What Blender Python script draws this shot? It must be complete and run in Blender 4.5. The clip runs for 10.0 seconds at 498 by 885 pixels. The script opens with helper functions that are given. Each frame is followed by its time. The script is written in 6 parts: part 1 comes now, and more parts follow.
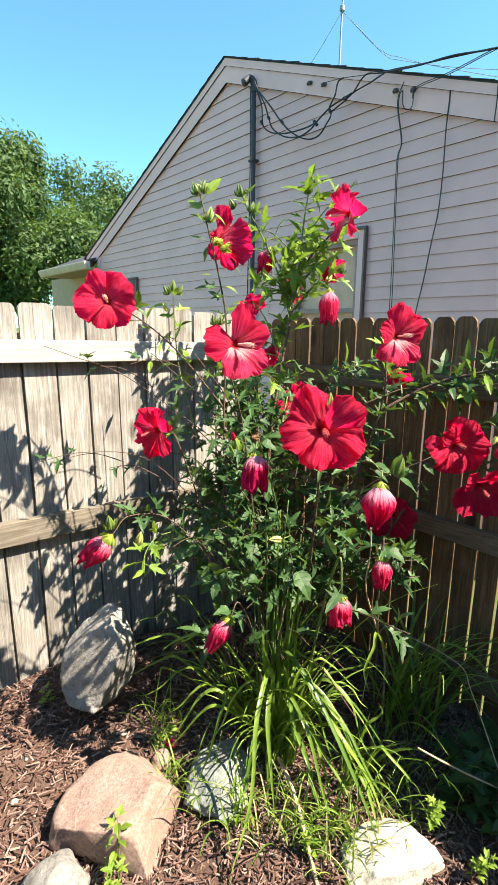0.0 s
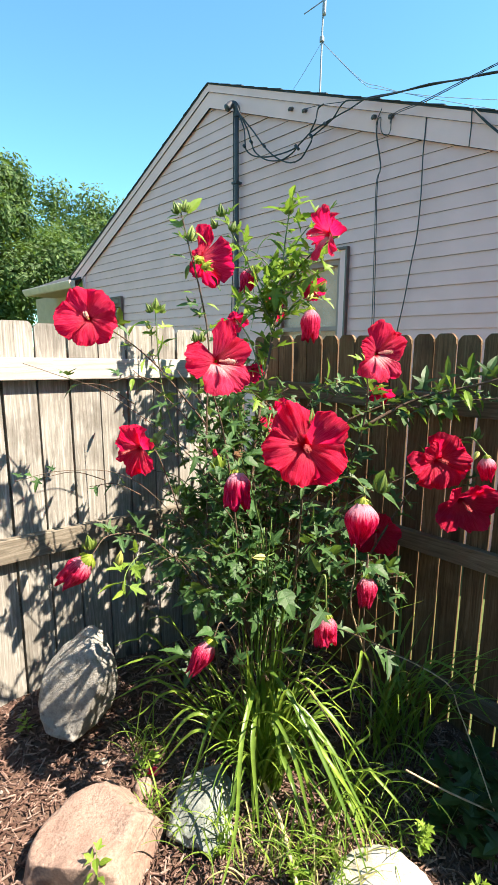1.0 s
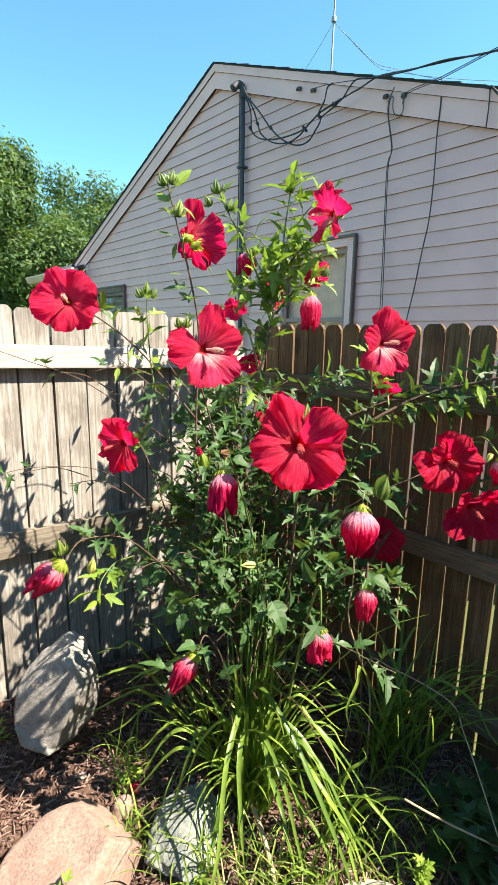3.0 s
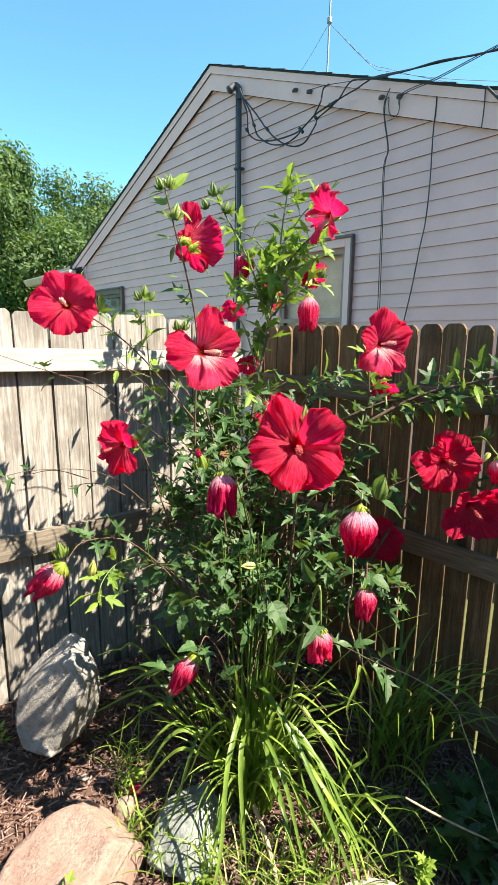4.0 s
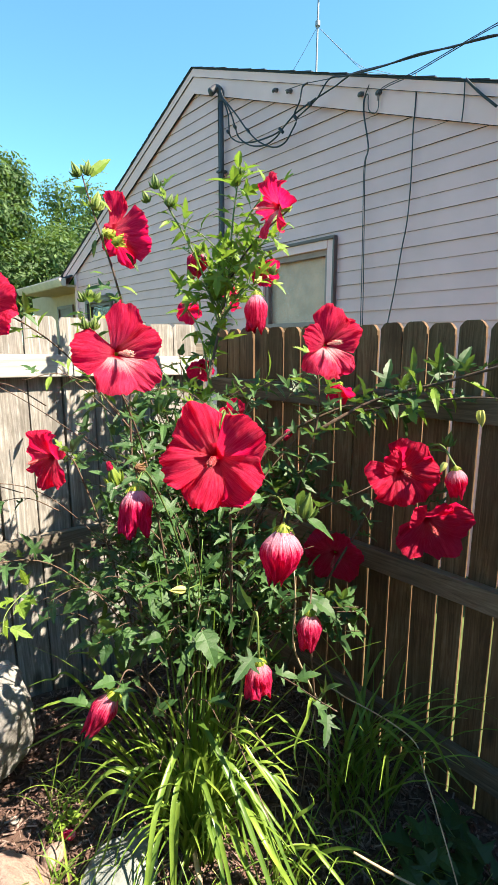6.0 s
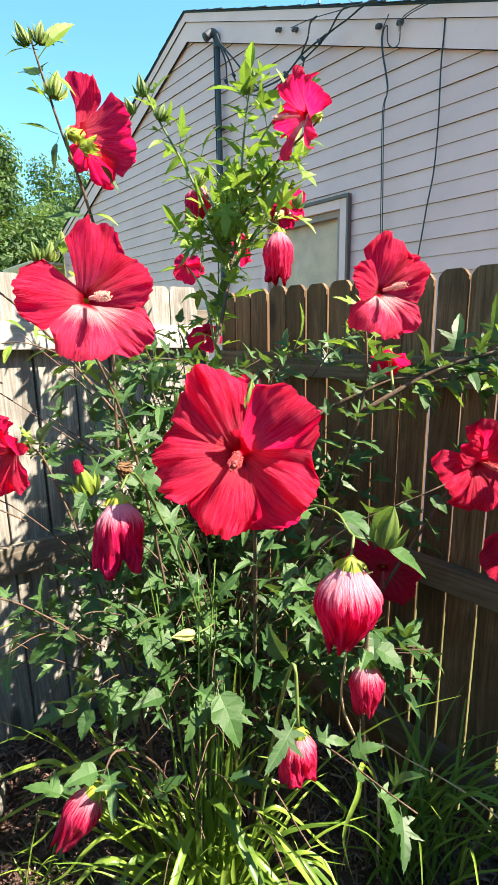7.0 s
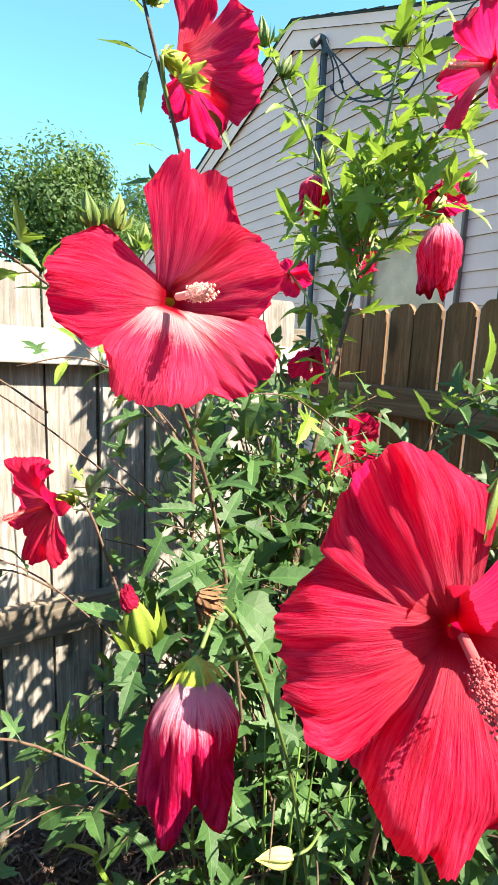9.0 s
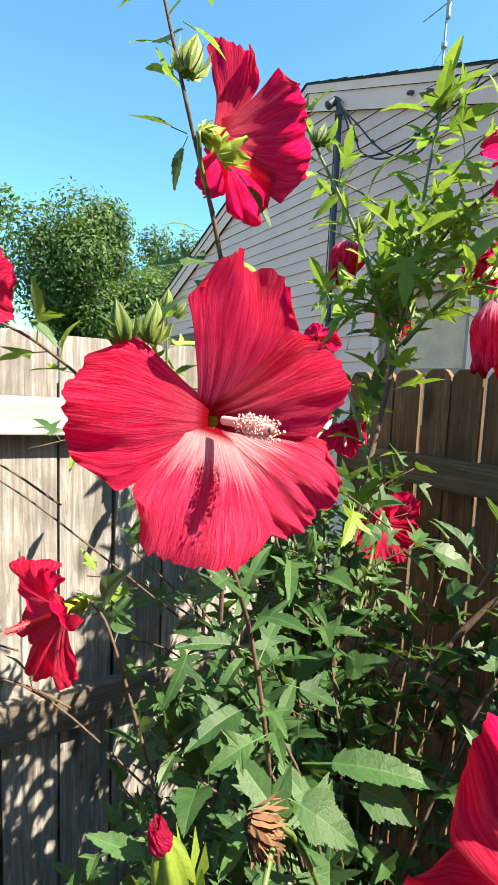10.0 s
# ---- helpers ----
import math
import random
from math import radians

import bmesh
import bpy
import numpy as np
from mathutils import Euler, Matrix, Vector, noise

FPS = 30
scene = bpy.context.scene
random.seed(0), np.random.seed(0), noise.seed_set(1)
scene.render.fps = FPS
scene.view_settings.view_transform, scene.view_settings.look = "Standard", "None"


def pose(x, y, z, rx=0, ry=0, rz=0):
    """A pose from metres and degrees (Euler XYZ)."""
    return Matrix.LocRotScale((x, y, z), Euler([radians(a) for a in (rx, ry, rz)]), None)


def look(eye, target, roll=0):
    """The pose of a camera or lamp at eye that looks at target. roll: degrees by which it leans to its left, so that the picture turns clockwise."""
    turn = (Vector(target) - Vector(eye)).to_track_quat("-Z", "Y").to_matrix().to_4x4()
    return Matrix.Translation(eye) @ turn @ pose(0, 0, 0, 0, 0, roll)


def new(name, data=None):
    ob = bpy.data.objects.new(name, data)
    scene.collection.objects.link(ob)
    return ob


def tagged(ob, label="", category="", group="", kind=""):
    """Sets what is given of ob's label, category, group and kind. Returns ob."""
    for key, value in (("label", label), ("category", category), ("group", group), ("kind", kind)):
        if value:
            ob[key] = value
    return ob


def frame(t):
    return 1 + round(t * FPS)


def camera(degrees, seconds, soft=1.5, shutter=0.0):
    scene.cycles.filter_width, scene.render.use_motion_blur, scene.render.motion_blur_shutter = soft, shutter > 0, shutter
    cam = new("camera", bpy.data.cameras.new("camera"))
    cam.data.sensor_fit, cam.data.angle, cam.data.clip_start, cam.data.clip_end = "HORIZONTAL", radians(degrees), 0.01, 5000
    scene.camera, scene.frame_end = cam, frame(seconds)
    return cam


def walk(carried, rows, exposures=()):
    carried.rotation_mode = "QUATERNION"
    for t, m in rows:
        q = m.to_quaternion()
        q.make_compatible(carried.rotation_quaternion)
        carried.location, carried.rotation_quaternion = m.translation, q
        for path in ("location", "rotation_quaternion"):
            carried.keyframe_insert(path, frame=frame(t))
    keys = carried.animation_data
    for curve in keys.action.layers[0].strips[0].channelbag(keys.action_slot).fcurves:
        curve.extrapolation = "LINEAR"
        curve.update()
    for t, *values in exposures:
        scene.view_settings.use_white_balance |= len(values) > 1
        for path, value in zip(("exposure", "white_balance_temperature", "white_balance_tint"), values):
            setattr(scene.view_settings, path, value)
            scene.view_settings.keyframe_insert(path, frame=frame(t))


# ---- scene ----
cam = camera(53.4, 10.0, soft=1.5)
PATH = [
    (0, (0.079, 0.007, 1.769), (1.362, 1.473, 1.315), 0.4),
    (0.5, (0.084, 0.006, 1.762), (1.387, 1.468, 1.356), 0.3),
    (1, (0.096, 0.005, 1.763), (1.429, 1.446, 1.38), 0.3),
    (1.5, (0.127, 0.022, 1.747), (1.482, 1.448, 1.385), 0.5),
    (2, (0.188, 0.042, 1.738), (1.544, 1.468, 1.381), 0.7),
    (2.5, (0.233, 0.056, 1.763), (1.573, 1.49, 1.379), 1.1),
    (3, (0.232, 0.078, 1.751), (1.541, 1.532, 1.337), 1.0),
    (4.5, (0.228, 0.063, 1.756), (1.542, 1.517, 1.355), 0.3),
    (5, (0.243, 0.046, 1.751), (1.555, 1.504, 1.364), 0.1),
    (5.5, (0.35, 0.002, 1.728), (1.652, 1.473, 1.35), 0.1),
    (5.7, (0.416, -0.017, 1.734), (1.704, 1.467, 1.362), 0.0),
    (6.8, (0.645, 0.341, 1.688), (1.976, 1.772, 1.26), -0.3),
    (7, (0.706, 0.377, 1.658), (1.997, 1.839, 1.217), -1.0),
    (7.5, (0.859, 0.497, 1.638), (2.068, 1.992, 1.087), 0.8),
    (8, (0.936, 0.608, 1.609), (2.059, 2.152, 1.013), 2.1),
    (8.5, (0.938, 0.644, 1.595), (2.041, 2.224, 1.062), 2.4),
    (8.8, (0.886, 0.707, 1.639), (1.997, 2.309, 1.194), 2.6),
    (9, (0.868, 0.751, 1.668), (1.97, 2.379, 1.3), 2.3),
    (9.5, (0.861, 0.827, 1.721), (1.917, 2.506, 1.465), 2.0),
    (10, (0.893, 0.869, 1.742), (1.965, 2.544, 1.529), 2.3),
]
EXPOSURES = [(0.0, 1.90, 7300, 11), (5.7, 1.94, 7300, 11), (7.0, 2.18, 7300, 11), (8.0, 2.45, 7300, 11), (8.6, 2.45, 7300, 11), (9.0, 2.34, 7300, 11), (9.5, 2.05, 7300, 11), (10.0, 1.93, 7300, 11)]
walk(cam, [(t, look(eye, target, roll)) for t, eye, target, roll in PATH], EXPOSURES)

W = {}                      # world matrices of placed objects


# ---- light ----
sky_world = bpy.data.worlds.new("sky")
scene.world = sky_world
sky_world.use_nodes = True
SUN_DIR = Vector((0.417, -0.667, 1.0)).normalized()
sky = sky_world.node_tree.nodes.new("ShaderNodeTexSky")
sky.sky_type, sky.sun_disc = "NISHITA", False
sky.sun_elevation = math.asin(SUN_DIR.z)
sky.sun_rotation = math.atan2(SUN_DIR.x, SUN_DIR.y)
sky.ozone_density, sky.dust_density = 2.6, 0.15
back = sky_world.node_tree.nodes["Background"]
back.inputs["Strength"].default_value = 0.092
tint = sky_world.node_tree.nodes.new("ShaderNodeMix")
tint.data_type, tint.blend_type = "RGBA", "MULTIPLY"
tint.inputs[0].default_value, tint.inputs[7].default_value = 1.0, (0.54, 1.00, 1.08, 1)
sky_world.node_tree.links.new(sky.outputs[0], tint.inputs[6])
sky_world.node_tree.links.new(tint.outputs[2], back.inputs["Color"])
sun = new("sun", bpy.data.lights.new("sun", "SUN"))
sun.data.energy, sun.data.angle, sun.data.color = 5.0, radians(0.5), (1.0, 0.93, 0.83)
sun.matrix_basis = look(SUN_DIR * 20, (0, 0, 0))


# ---- small tools ----
def mesh(name, verts, faces, uvs=None, smooth=False):
    me = bpy.data.meshes.new(name)
    me.from_pydata([tuple(v) for v in verts], [], faces)
    if uvs is not None:
        layer = me.uv_layers.new(name="UVMap")
        for loop in me.loops:
            layer.data[loop.index].uv = uvs[loop.vertex_index]
    if smooth:
        me.polygons.foreach_set("use_smooth", [True] * len(me.polygons))
    me.update()
    return me


def thing(name, at, label, category, group="", kind=""):
    ob = new(name)
    ob.empty_display_size = 0.1
    ob.matrix_basis = Matrix.Translation(at)
    W[ob] = ob.matrix_basis.copy()
    return tagged(ob, label, category, group, kind)


def solid(name, me, mat, label, category, group="", kind="", m=None):
    if mat and not me.materials:
        me.materials.append(mat)
    ob = new(name, me)
    ob.matrix_basis = m or Matrix()
    W[ob] = ob.matrix_basis.copy()
    return tagged(ob, label, category, group, kind)


def part(name, me, mat, parent, label="", m=None, kind=""):
    if mat and not me.materials:
        me.materials.append(mat)
    ob = new(name, me)
    ob.parent = parent
    ob.matrix_parent_inverse = W[parent].inverted()
    ob.matrix_basis = m or Matrix()
    W[ob] = ob.matrix_basis.copy()
    return tagged(ob, label, kind=kind)


def frame_of(origin, normal, up=(0, 0, 1), scale=1.0, spin=0.0):
    z = Vector(normal).normalized()
    y = Vector(up) - z * z.dot(Vector(up))
    y = y.normalized() if y.length > 1e-4 else Vector((0, 1, 0))
    x = y.cross(z)
    m = Matrix((x, y, z)).transposed().to_4x4()
    return Matrix.Translation(origin) @ m @ Matrix.Rotation(radians(spin), 4, "Z") @ Matrix.Scale(scale, 4)


def smooth_line(pts, steps=6):
    """Catmull-Rom through pts."""
    P = [Vector(p) for p in pts]
    if len(P) == 2:
        P = [P[0], (P[0] + P[1]) / 2, P[1]]
    ext = [2 * P[0] - P[1]] + P + [2 * P[-1] - P[-2]]
    out = []
    for i in range(1, len(ext) - 2):
        a, b, c, d = ext[i - 1:i + 3]
        for k in range(steps):
            t = k / steps
            out.append(0.5 * ((2 * b) + (c - a) * t + (2 * a - 5 * b + 4 * c - d) * t * t + (3 * b - a - 3 * c + d) * t ** 3))
    out.append(P[-1])
    return out


def tube(name, pts, r0, r1=None, sides=6, steps=6, wob=0.0):
    r1 = r0 if r1 is None else r1
    line = smooth_line(pts, steps)
    verts, faces = [], []
    n = len(line)
    for i, p in enumerate(line):
        d = (line[min(i + 1, n - 1)] - line[max(i - 1, 0)]).normalized()
        a = d.orthogonal().normalized() if abs(d.z) > 0.95 else d.cross(Vector((0, 0, 1))).normalized()
        b = d.cross(a)
        r = r0 + (r1 - r0) * i / (n - 1)
        r *= 1 + wob * noise.noise(p * 40)
        for k in range(sides):
            t = 2 * math.pi * k / sides
            verts.append(p + a * (r * math.cos(t)) + b * (r * math.sin(t)))
    for i in range(n - 1):
        for k in range(sides):
            k2 = (k + 1) % sides
            faces.append((i * sides + k, i * sides + k2, (i + 1) * sides + k2, (i + 1) * sides + k))
    faces.append(tuple(reversed(range(sides))))
    faces.append(tuple(range((n - 1) * sides, n * sides)))
    return mesh(name, verts, faces, smooth=True)


def box(name, x0, x1, y0, y1, z0, z1, bevel=0.0):
    bm = bmesh.new()
    bmesh.ops.create_cube(bm, size=1)
    for v in bm.verts:
        v.co = Vector((x0 + (v.co.x + .5) * (x1 - x0), y0 + (v.co.y + .5) * (y1 - y0), z0 + (v.co.z + .5) * (z1 - z0)))
    if bevel:
        bmesh.ops.bevel(bm, geom=bm.edges[:], offset=bevel, segments=2, affect="EDGES", profile=0.6)
    me = bpy.data.meshes.new(name)
    bm.to_mesh(me)
    bm.free()
    return me


def join_boxes(name, boxes):
    bm = bmesh.new()
    for x0, x1, y0, y1, z0, z1 in boxes:
        r = bmesh.ops.create_cube(bm, size=1)
        for v in r["verts"]:
            v.co = Vector((x0 + (v.co.x + .5) * (x1 - x0), y0 + (v.co.y + .5) * (y1 - y0), z0 + (v.co.z + .5) * (z1 - z0)))
    me = bpy.data.meshes.new(name)
    bm.to_mesh(me)
    bm.free()
    return me


# ---- materials ----
def material(name, rough=0.6, metal=0.0, spec=0.5):
    m = bpy.data.materials.new(name)
    m.use_nodes = True
    b = m.node_tree.nodes["Principled BSDF"]
    b.inputs["Roughness"].default_value = rough
    b.inputs["Metallic"].default_value = metal
    b.inputs["Specular IOR Level"].default_value = spec
    return m, m.node_tree, b


def add(tree, kind, **values):
    n = tree.nodes.new(kind)
    for k, v in values.items():
        n.inputs[k.replace("_", " ")].default_value = v
    return n


def ramp(tree, src, stops):
    r = tree.nodes.new("ShaderNodeValToRGB")
    e = r.color_ramp.elements
    while len(e) < len(stops):
        e.new(0.5)
    for el, (p, c) in zip(e, stops):
        el.position, el.color = p, (*c, 1)
    tree.links.new(src, r.inputs["Fac"])
    return r.outputs["Color"]


def mix(tree, fac, a, b, mode="MIX"):
    n = tree.nodes.new("ShaderNodeMix")
    n.data_type, n.blend_type = "RGBA", mode
    for sock, v in ((n.inputs[0], fac), (n.inputs[6], a), (n.inputs[7], b)):
        if isinstance(v, bpy.types.NodeSocket):
            tree.links.new(v, sock)
        elif isinstance(v, (int, float)):
            sock.default_value = v
        else:
            sock.default_value = (*v, 1)
    return n.outputs[2]


def bump(tree, bsdf, height, strength=0.3, distance=0.01):
    b = add(tree, "ShaderNodeBump", Strength=strength, Distance=distance)
    tree.links.new(height, b.inputs["Height"])
    tree.links.new(b.outputs[0], bsdf.inputs["Normal"])


def coords(tree, scale=(1, 1, 1), which="Object", random_shift=False):
    tc = tree.nodes.new("ShaderNodeTexCoord")
    mp = tree.nodes.new("ShaderNodeMapping")
    mp.inputs["Scale"].default_value = scale
    src = tc.outputs[which]
    if random_shift:
        oi = tree.nodes.new("ShaderNodeObjectInfo")
        mul = tree.nodes.new("ShaderNodeVectorMath")
        mul.operation = "SCALE"
        mul.inputs[0].default_value = (31.0, 17.0, 23.0)
        tree.links.new(oi.outputs["Random"], mul.inputs["Scale"])
        ad = tree.nodes.new("ShaderNodeVectorMath")
        tree.links.new(src, ad.inputs[0])
        tree.links.new(mul.outputs[0], ad.inputs[1])
        src = ad.outputs[0]
    tree.links.new(src, mp.inputs["Vector"])
    return mp.outputs[0]


def noise_at(tree, vec, scale, detail=4.0, rough=0.55, dist=0.0):
    n = add(tree, "ShaderNodeTexNoise", Scale=scale, Detail=detail, Roughness=rough, Distortion=dist)
    tree.links.new(vec, n.inputs["Vector"])
    return n.outputs["Fac"]


def wood(name, dark, mid, light, grain_axis="z", stain=0.5, rough=0.8):
    m, t, b = material(name, rough, spec=0.25)
    s = {"z": (1, 1, 0.06), "x": (0.06, 1, 1), "y": (1, 0.06, 1)}[grain_axis]
    v = coords(t, s, random_shift=True)
    g = noise_at(t, v, 36, 8, 0.72, 2.6)
    big = noise_at(t, v, 9, 3, 0.6, 2.5)
    w = coords(t, (1, 1, 1), random_shift=True)
    blot = noise_at(t, w, 3.5, 5, 0.6)
    col = ramp(t, g, [(0.28, dark), (0.5, mid), (0.72, light)])
    col = mix(t, ramp_fac(t, big, 0.5, 0.66, 0.45), col, tuple(c * 0.55 for c in mid))
    rings = t.nodes.new("ShaderNodeTexWave")
    rings.bands_direction = {"z": "X", "x": "Z", "y": "Z"}[grain_axis]
    for key, value in (("Scale", 14.0), ("Distortion", 9.0), ("Detail", 3.0), ("Detail Scale", 0.9)):
        rings.inputs[key].default_value = value
    t.links.new(v, rings.inputs["Vector"])
    col = mix(t, ramp_fac(t, rings.outputs["Fac"], 0.35, 0.0, 0.5), col, tuple(c * 0.7 for c in mid))
    col = mix(t, ramp_fac(t, blot, 0.48, 0.7, stain), col, tuple(c * 0.62 for c in dark))
    vor = t.nodes.new("ShaderNodeTexVoronoi")
    vor.inputs["Scale"].default_value = 6.0
    t.links.new(coords(t, {"z": (1, 1, .35), "x": (.35, 1, 1), "y": (1, .35, 1)}[grain_axis], random_shift=True), vor.inputs["Vector"])
    col = mix(t, ramp_fac(t, vor.outputs["Distance"], 0.16, 0.08, 0.75), col, tuple(c * 0.5 for c in dark))
    oi = t.nodes.new("ShaderNodeObjectInfo")
    hsv = add(t, "ShaderNodeHueSaturation", Saturation=1.0)
    mr = t.nodes.new("ShaderNodeMapRange")
    mr.inputs["To Min"].default_value, mr.inputs["To Max"].default_value = 0.82, 1.15
    t.links.new(oi.outputs["Random"], mr.inputs["Value"])
    t.links.new(mr.outputs[0], hsv.inputs["Value"])
    t.links.new(col, hsv.inputs["Color"])
    t.links.new(hsv.outputs[0], b.inputs["Base Color"])
    bump(t, b, g, 0.35, 0.004)
    return m


def ramp_fac(tree, src, lo, hi, top=1.0):
    r = tree.nodes.new("ShaderNodeMapRange")
    r.inputs["From Min"].default_value, r.inputs["From Max"].default_value = lo, hi
    r.inputs["To Max"].default_value = top
    tree.links.new(src, r.inputs["Value"])
    return r.outputs[0]


def speckled(name, base, spots, scale, rough=0.85, bump_amount=0.4, big=None, spec=0.3):
    m, t, b = material(name, rough, spec=spec)
    v = coords(t)
    n1 = noise_at(t, v, scale, 8, 0.7)
    n2 = noise_at(t, v, scale * 0.12, 5, 0.6)
    col = ramp(t, n1, [(0.3, spots), (0.55, base), (0.75, tuple(min(1, c * 1.25) for c in base))])
    col = mix(t, ramp_fac(t, n2, 0.42, 0.68, 0.8), col, big or tuple(c * 0.6 for c in base))
    t.links.new(col, b.inputs["Base Color"])
    bump(t, b, n1, bump_amount, 0.01)
    return m


def petal_material(name, deep, bright, throat, reach=(0.16, 0.05), lines=(0.30, 0.62), streak=0.0, trans=0.55, glare=0.0):
    m, t, b = material(name, 0.6, spec=0.12)
    uv = coords(t, (1, 1, 1), "UV")
    sep = t.nodes.new("ShaderNodeSeparateXYZ")
    t.links.new(uv, sep.inputs[0])
    fan = t.nodes.new("ShaderNodeMapping")
    fan.inputs["Scale"].default_value = (1, 0.05, 1)
    t.links.new(uv, fan.inputs["Vector"])
    vein = noise_at(t, fan.outputs[0], 62, 6, 0.68, 0.35)
    blot = noise_at(t, uv, 5, 4, 0.6)
    col = ramp(t, vein, [(lines[0], deep), (lines[1], bright)])
    col = mix(t, ramp_fac(t, blot, 0.4, 0.75, 0.4), col, deep)
    way = sep.outputs["Y"]
    if streak:
        ad = t.nodes.new("ShaderNodeMath")
        ad.operation = "MULTIPLY_ADD"
        ad.inputs[1].default_value = -streak
        t.links.new(vein, ad.inputs[0])
        t.links.new(way, ad.inputs[2])
        way = ad.outputs[0]
    # pale streaks near the petal base imitate sun glare
    if glare:
        pale = t.nodes.new("ShaderNodeMath")
        pale.operation = "MULTIPLY_ADD"
        pale.inputs[1].default_value = -0.7
        t.links.new(vein, pale.inputs[0])
        t.links.new(way, pale.inputs[2])
        col = mix(t, ramp_fac(t, pale.outputs[0], 0.10, -0.22, glare), col, (0.98, 0.70, 0.73))
    near = ramp_fac(t, way, *reach)
    col = mix(t, near, col, throat)
    t.links.new(col, b.inputs["Base Color"])
    crimp = t.nodes.new("ShaderNodeMapping")
    crimp.inputs["Scale"].default_value = (1, 0.22, 1)
    t.links.new(uv, crimp.inputs["Vector"])
    fine = mix(t, 0.35, vein, noise_at(t, crimp.outputs[0], 70, 4, 0.6, 0.8))
    bump(t, b, fine, 1.0, 0.012)
    tr = t.nodes.new("ShaderNodeBsdfTranslucent")
    tcol = mix(t, 0.75, col, (0.92, 0.004, 0.090))
    t.links.new(tcol, tr.inputs["Color"])
    ms = add(t, "ShaderNodeMixShader", Fac=trans)
    t.links.new(b.outputs[0], ms.inputs[1])
    t.links.new(tr.outputs[0], ms.inputs[2])
    t.links.new(ms.outputs[0], t.nodes["Material Output"].inputs["Surface"])
    return m


def leaf_material(name, dark, light, trans=0.35, rough=0.5, island=False, scale=30.0, veins=False):
    m, t, b = material(name, rough, spec=0.35)
    v = coords(t)
    n = noise_at(t, v, scale, 4, 0.6)
    if veins:
        uv = coords(t, (1, 1, 1), "UV")
        sep = t.nodes.new("ShaderNodeSeparateXYZ")
        t.links.new(uv, sep.inputs[0])
        ax = t.nodes.new("ShaderNodeMath")
        ax.operation = "ABSOLUTE"
        t.links.new(sep.outputs["X"], ax.inputs[0])
        mid = ramp_fac(t, ax.outputs[0], 0.016, 0.004)
        bend = t.nodes.new("ShaderNodeMath")
        bend.operation = "MULTIPLY_ADD"
        bend.inputs[1].default_value = -0.8
        t.links.new(ax.outputs[0], bend.inputs[0])
        t.links.new(sep.outputs["Y"], bend.inputs[2])
        saw = t.nodes.new("ShaderNodeMath")
        saw.operation = "PINGPONG"
        saw.inputs[1].default_value = 0.055
        t.links.new(bend.outputs[0], saw.inputs[0])
        rib = ramp_fac(t, saw.outputs[0], 0.008, 0.001, 0.7)
        vein = t.nodes.new("ShaderNodeMath")
        vein.operation = "MAXIMUM"
        t.links.new(mid, vein.inputs[0])
        t.links.new(rib, vein.inputs[1])
    if island:
        g = t.nodes.new("ShaderNodeNewGeometry")
        rnd = g.outputs["Random Per Island"]
    else:
        o = t.nodes.new("ShaderNodeObjectInfo")
        rnd = o.outputs["Random"]
    col = mix(t, rnd, dark, light)
    col = mix(t, ramp_fac(t, n, 0.35, 0.75, 0.6), col, tuple(c * 0.6 for c in dark))
    if veins:
        fade = ramp_fac(t, vein.outputs[0], 0, 1, 0.28)
        col = mix(t, fade, col, tuple(min(1, c * 1.9) for c in light))
    t.links.new(col, b.inputs["Base Color"])
    bump(t, b, n, 0.3, 0.003)
    tr = t.nodes.new("ShaderNodeBsdfTranslucent")
    tcol = mix(t, 0.5, col, (0.24, 0.40, 0.045))
    t.links.new(tcol, tr.inputs["Color"])
    ms = add(t, "ShaderNodeMixShader", Fac=trans)
    t.links.new(b.outputs[0], ms.inputs[1])
    t.links.new(tr.outputs[0], ms.inputs[2])
    t.links.new(ms.outputs[0], t.nodes["Material Output"].inputs["Surface"])
    return m


def plain(name, colour, rough=0.5, metal=0.0, var=0.15, scale=8.0, spec=0.5):
    m, t, b = material(name, rough, metal, spec)
    n = noise_at(t, coords(t), scale, 5, 0.6)
    col = ramp(t, n, [(0.3, tuple(c * (1 - var) for c in colour)), (0.7, tuple(min(1, c * (1 + var)) for c in colour))])
    t.links.new(col, b.inputs["Base Color"])
    return m


PALE_WOOD = wood("weathered pale wood", (0.095, 0.083, 0.068), (0.28, 0.264, 0.238), (0.51, 0.498, 0.472), "z", 0.55)
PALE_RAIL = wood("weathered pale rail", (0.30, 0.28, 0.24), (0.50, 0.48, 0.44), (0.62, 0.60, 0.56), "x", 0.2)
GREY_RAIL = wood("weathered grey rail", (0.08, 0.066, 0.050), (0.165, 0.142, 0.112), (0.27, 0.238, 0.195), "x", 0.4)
BROWN_WOOD = wood("weathered brown wood", (0.056, 0.028, 0.012), (0.175, 0.100, 0.050), (0.29, 0.190, 0.112), "z", 0.5)
BROWN_RAIL = wood("weathered brown rail", (0.07, 0.048, 0.030), (0.17, 0.12, 0.080), (0.26, 0.195, 0.135), "y", 0.3)
SIDING = plain("lilac grey painted siding", (0.87, 0.462, 0.430), 0.55, var=0.06, scale=2.5)
TRIM_WHITE = plain("off white painted trim", (0.94, 0.53, 0.505), 0.65, var=0.05, scale=3, spec=0.15)
TAN = plain("tan soffit paint", (0.50, 0.33, 0.21), 0.6, var=0.08)
SHINGLE = speckled("dark asphalt shingle", (0.06, 0.065, 0.075), (0.03, 0.03, 0.035), 60)
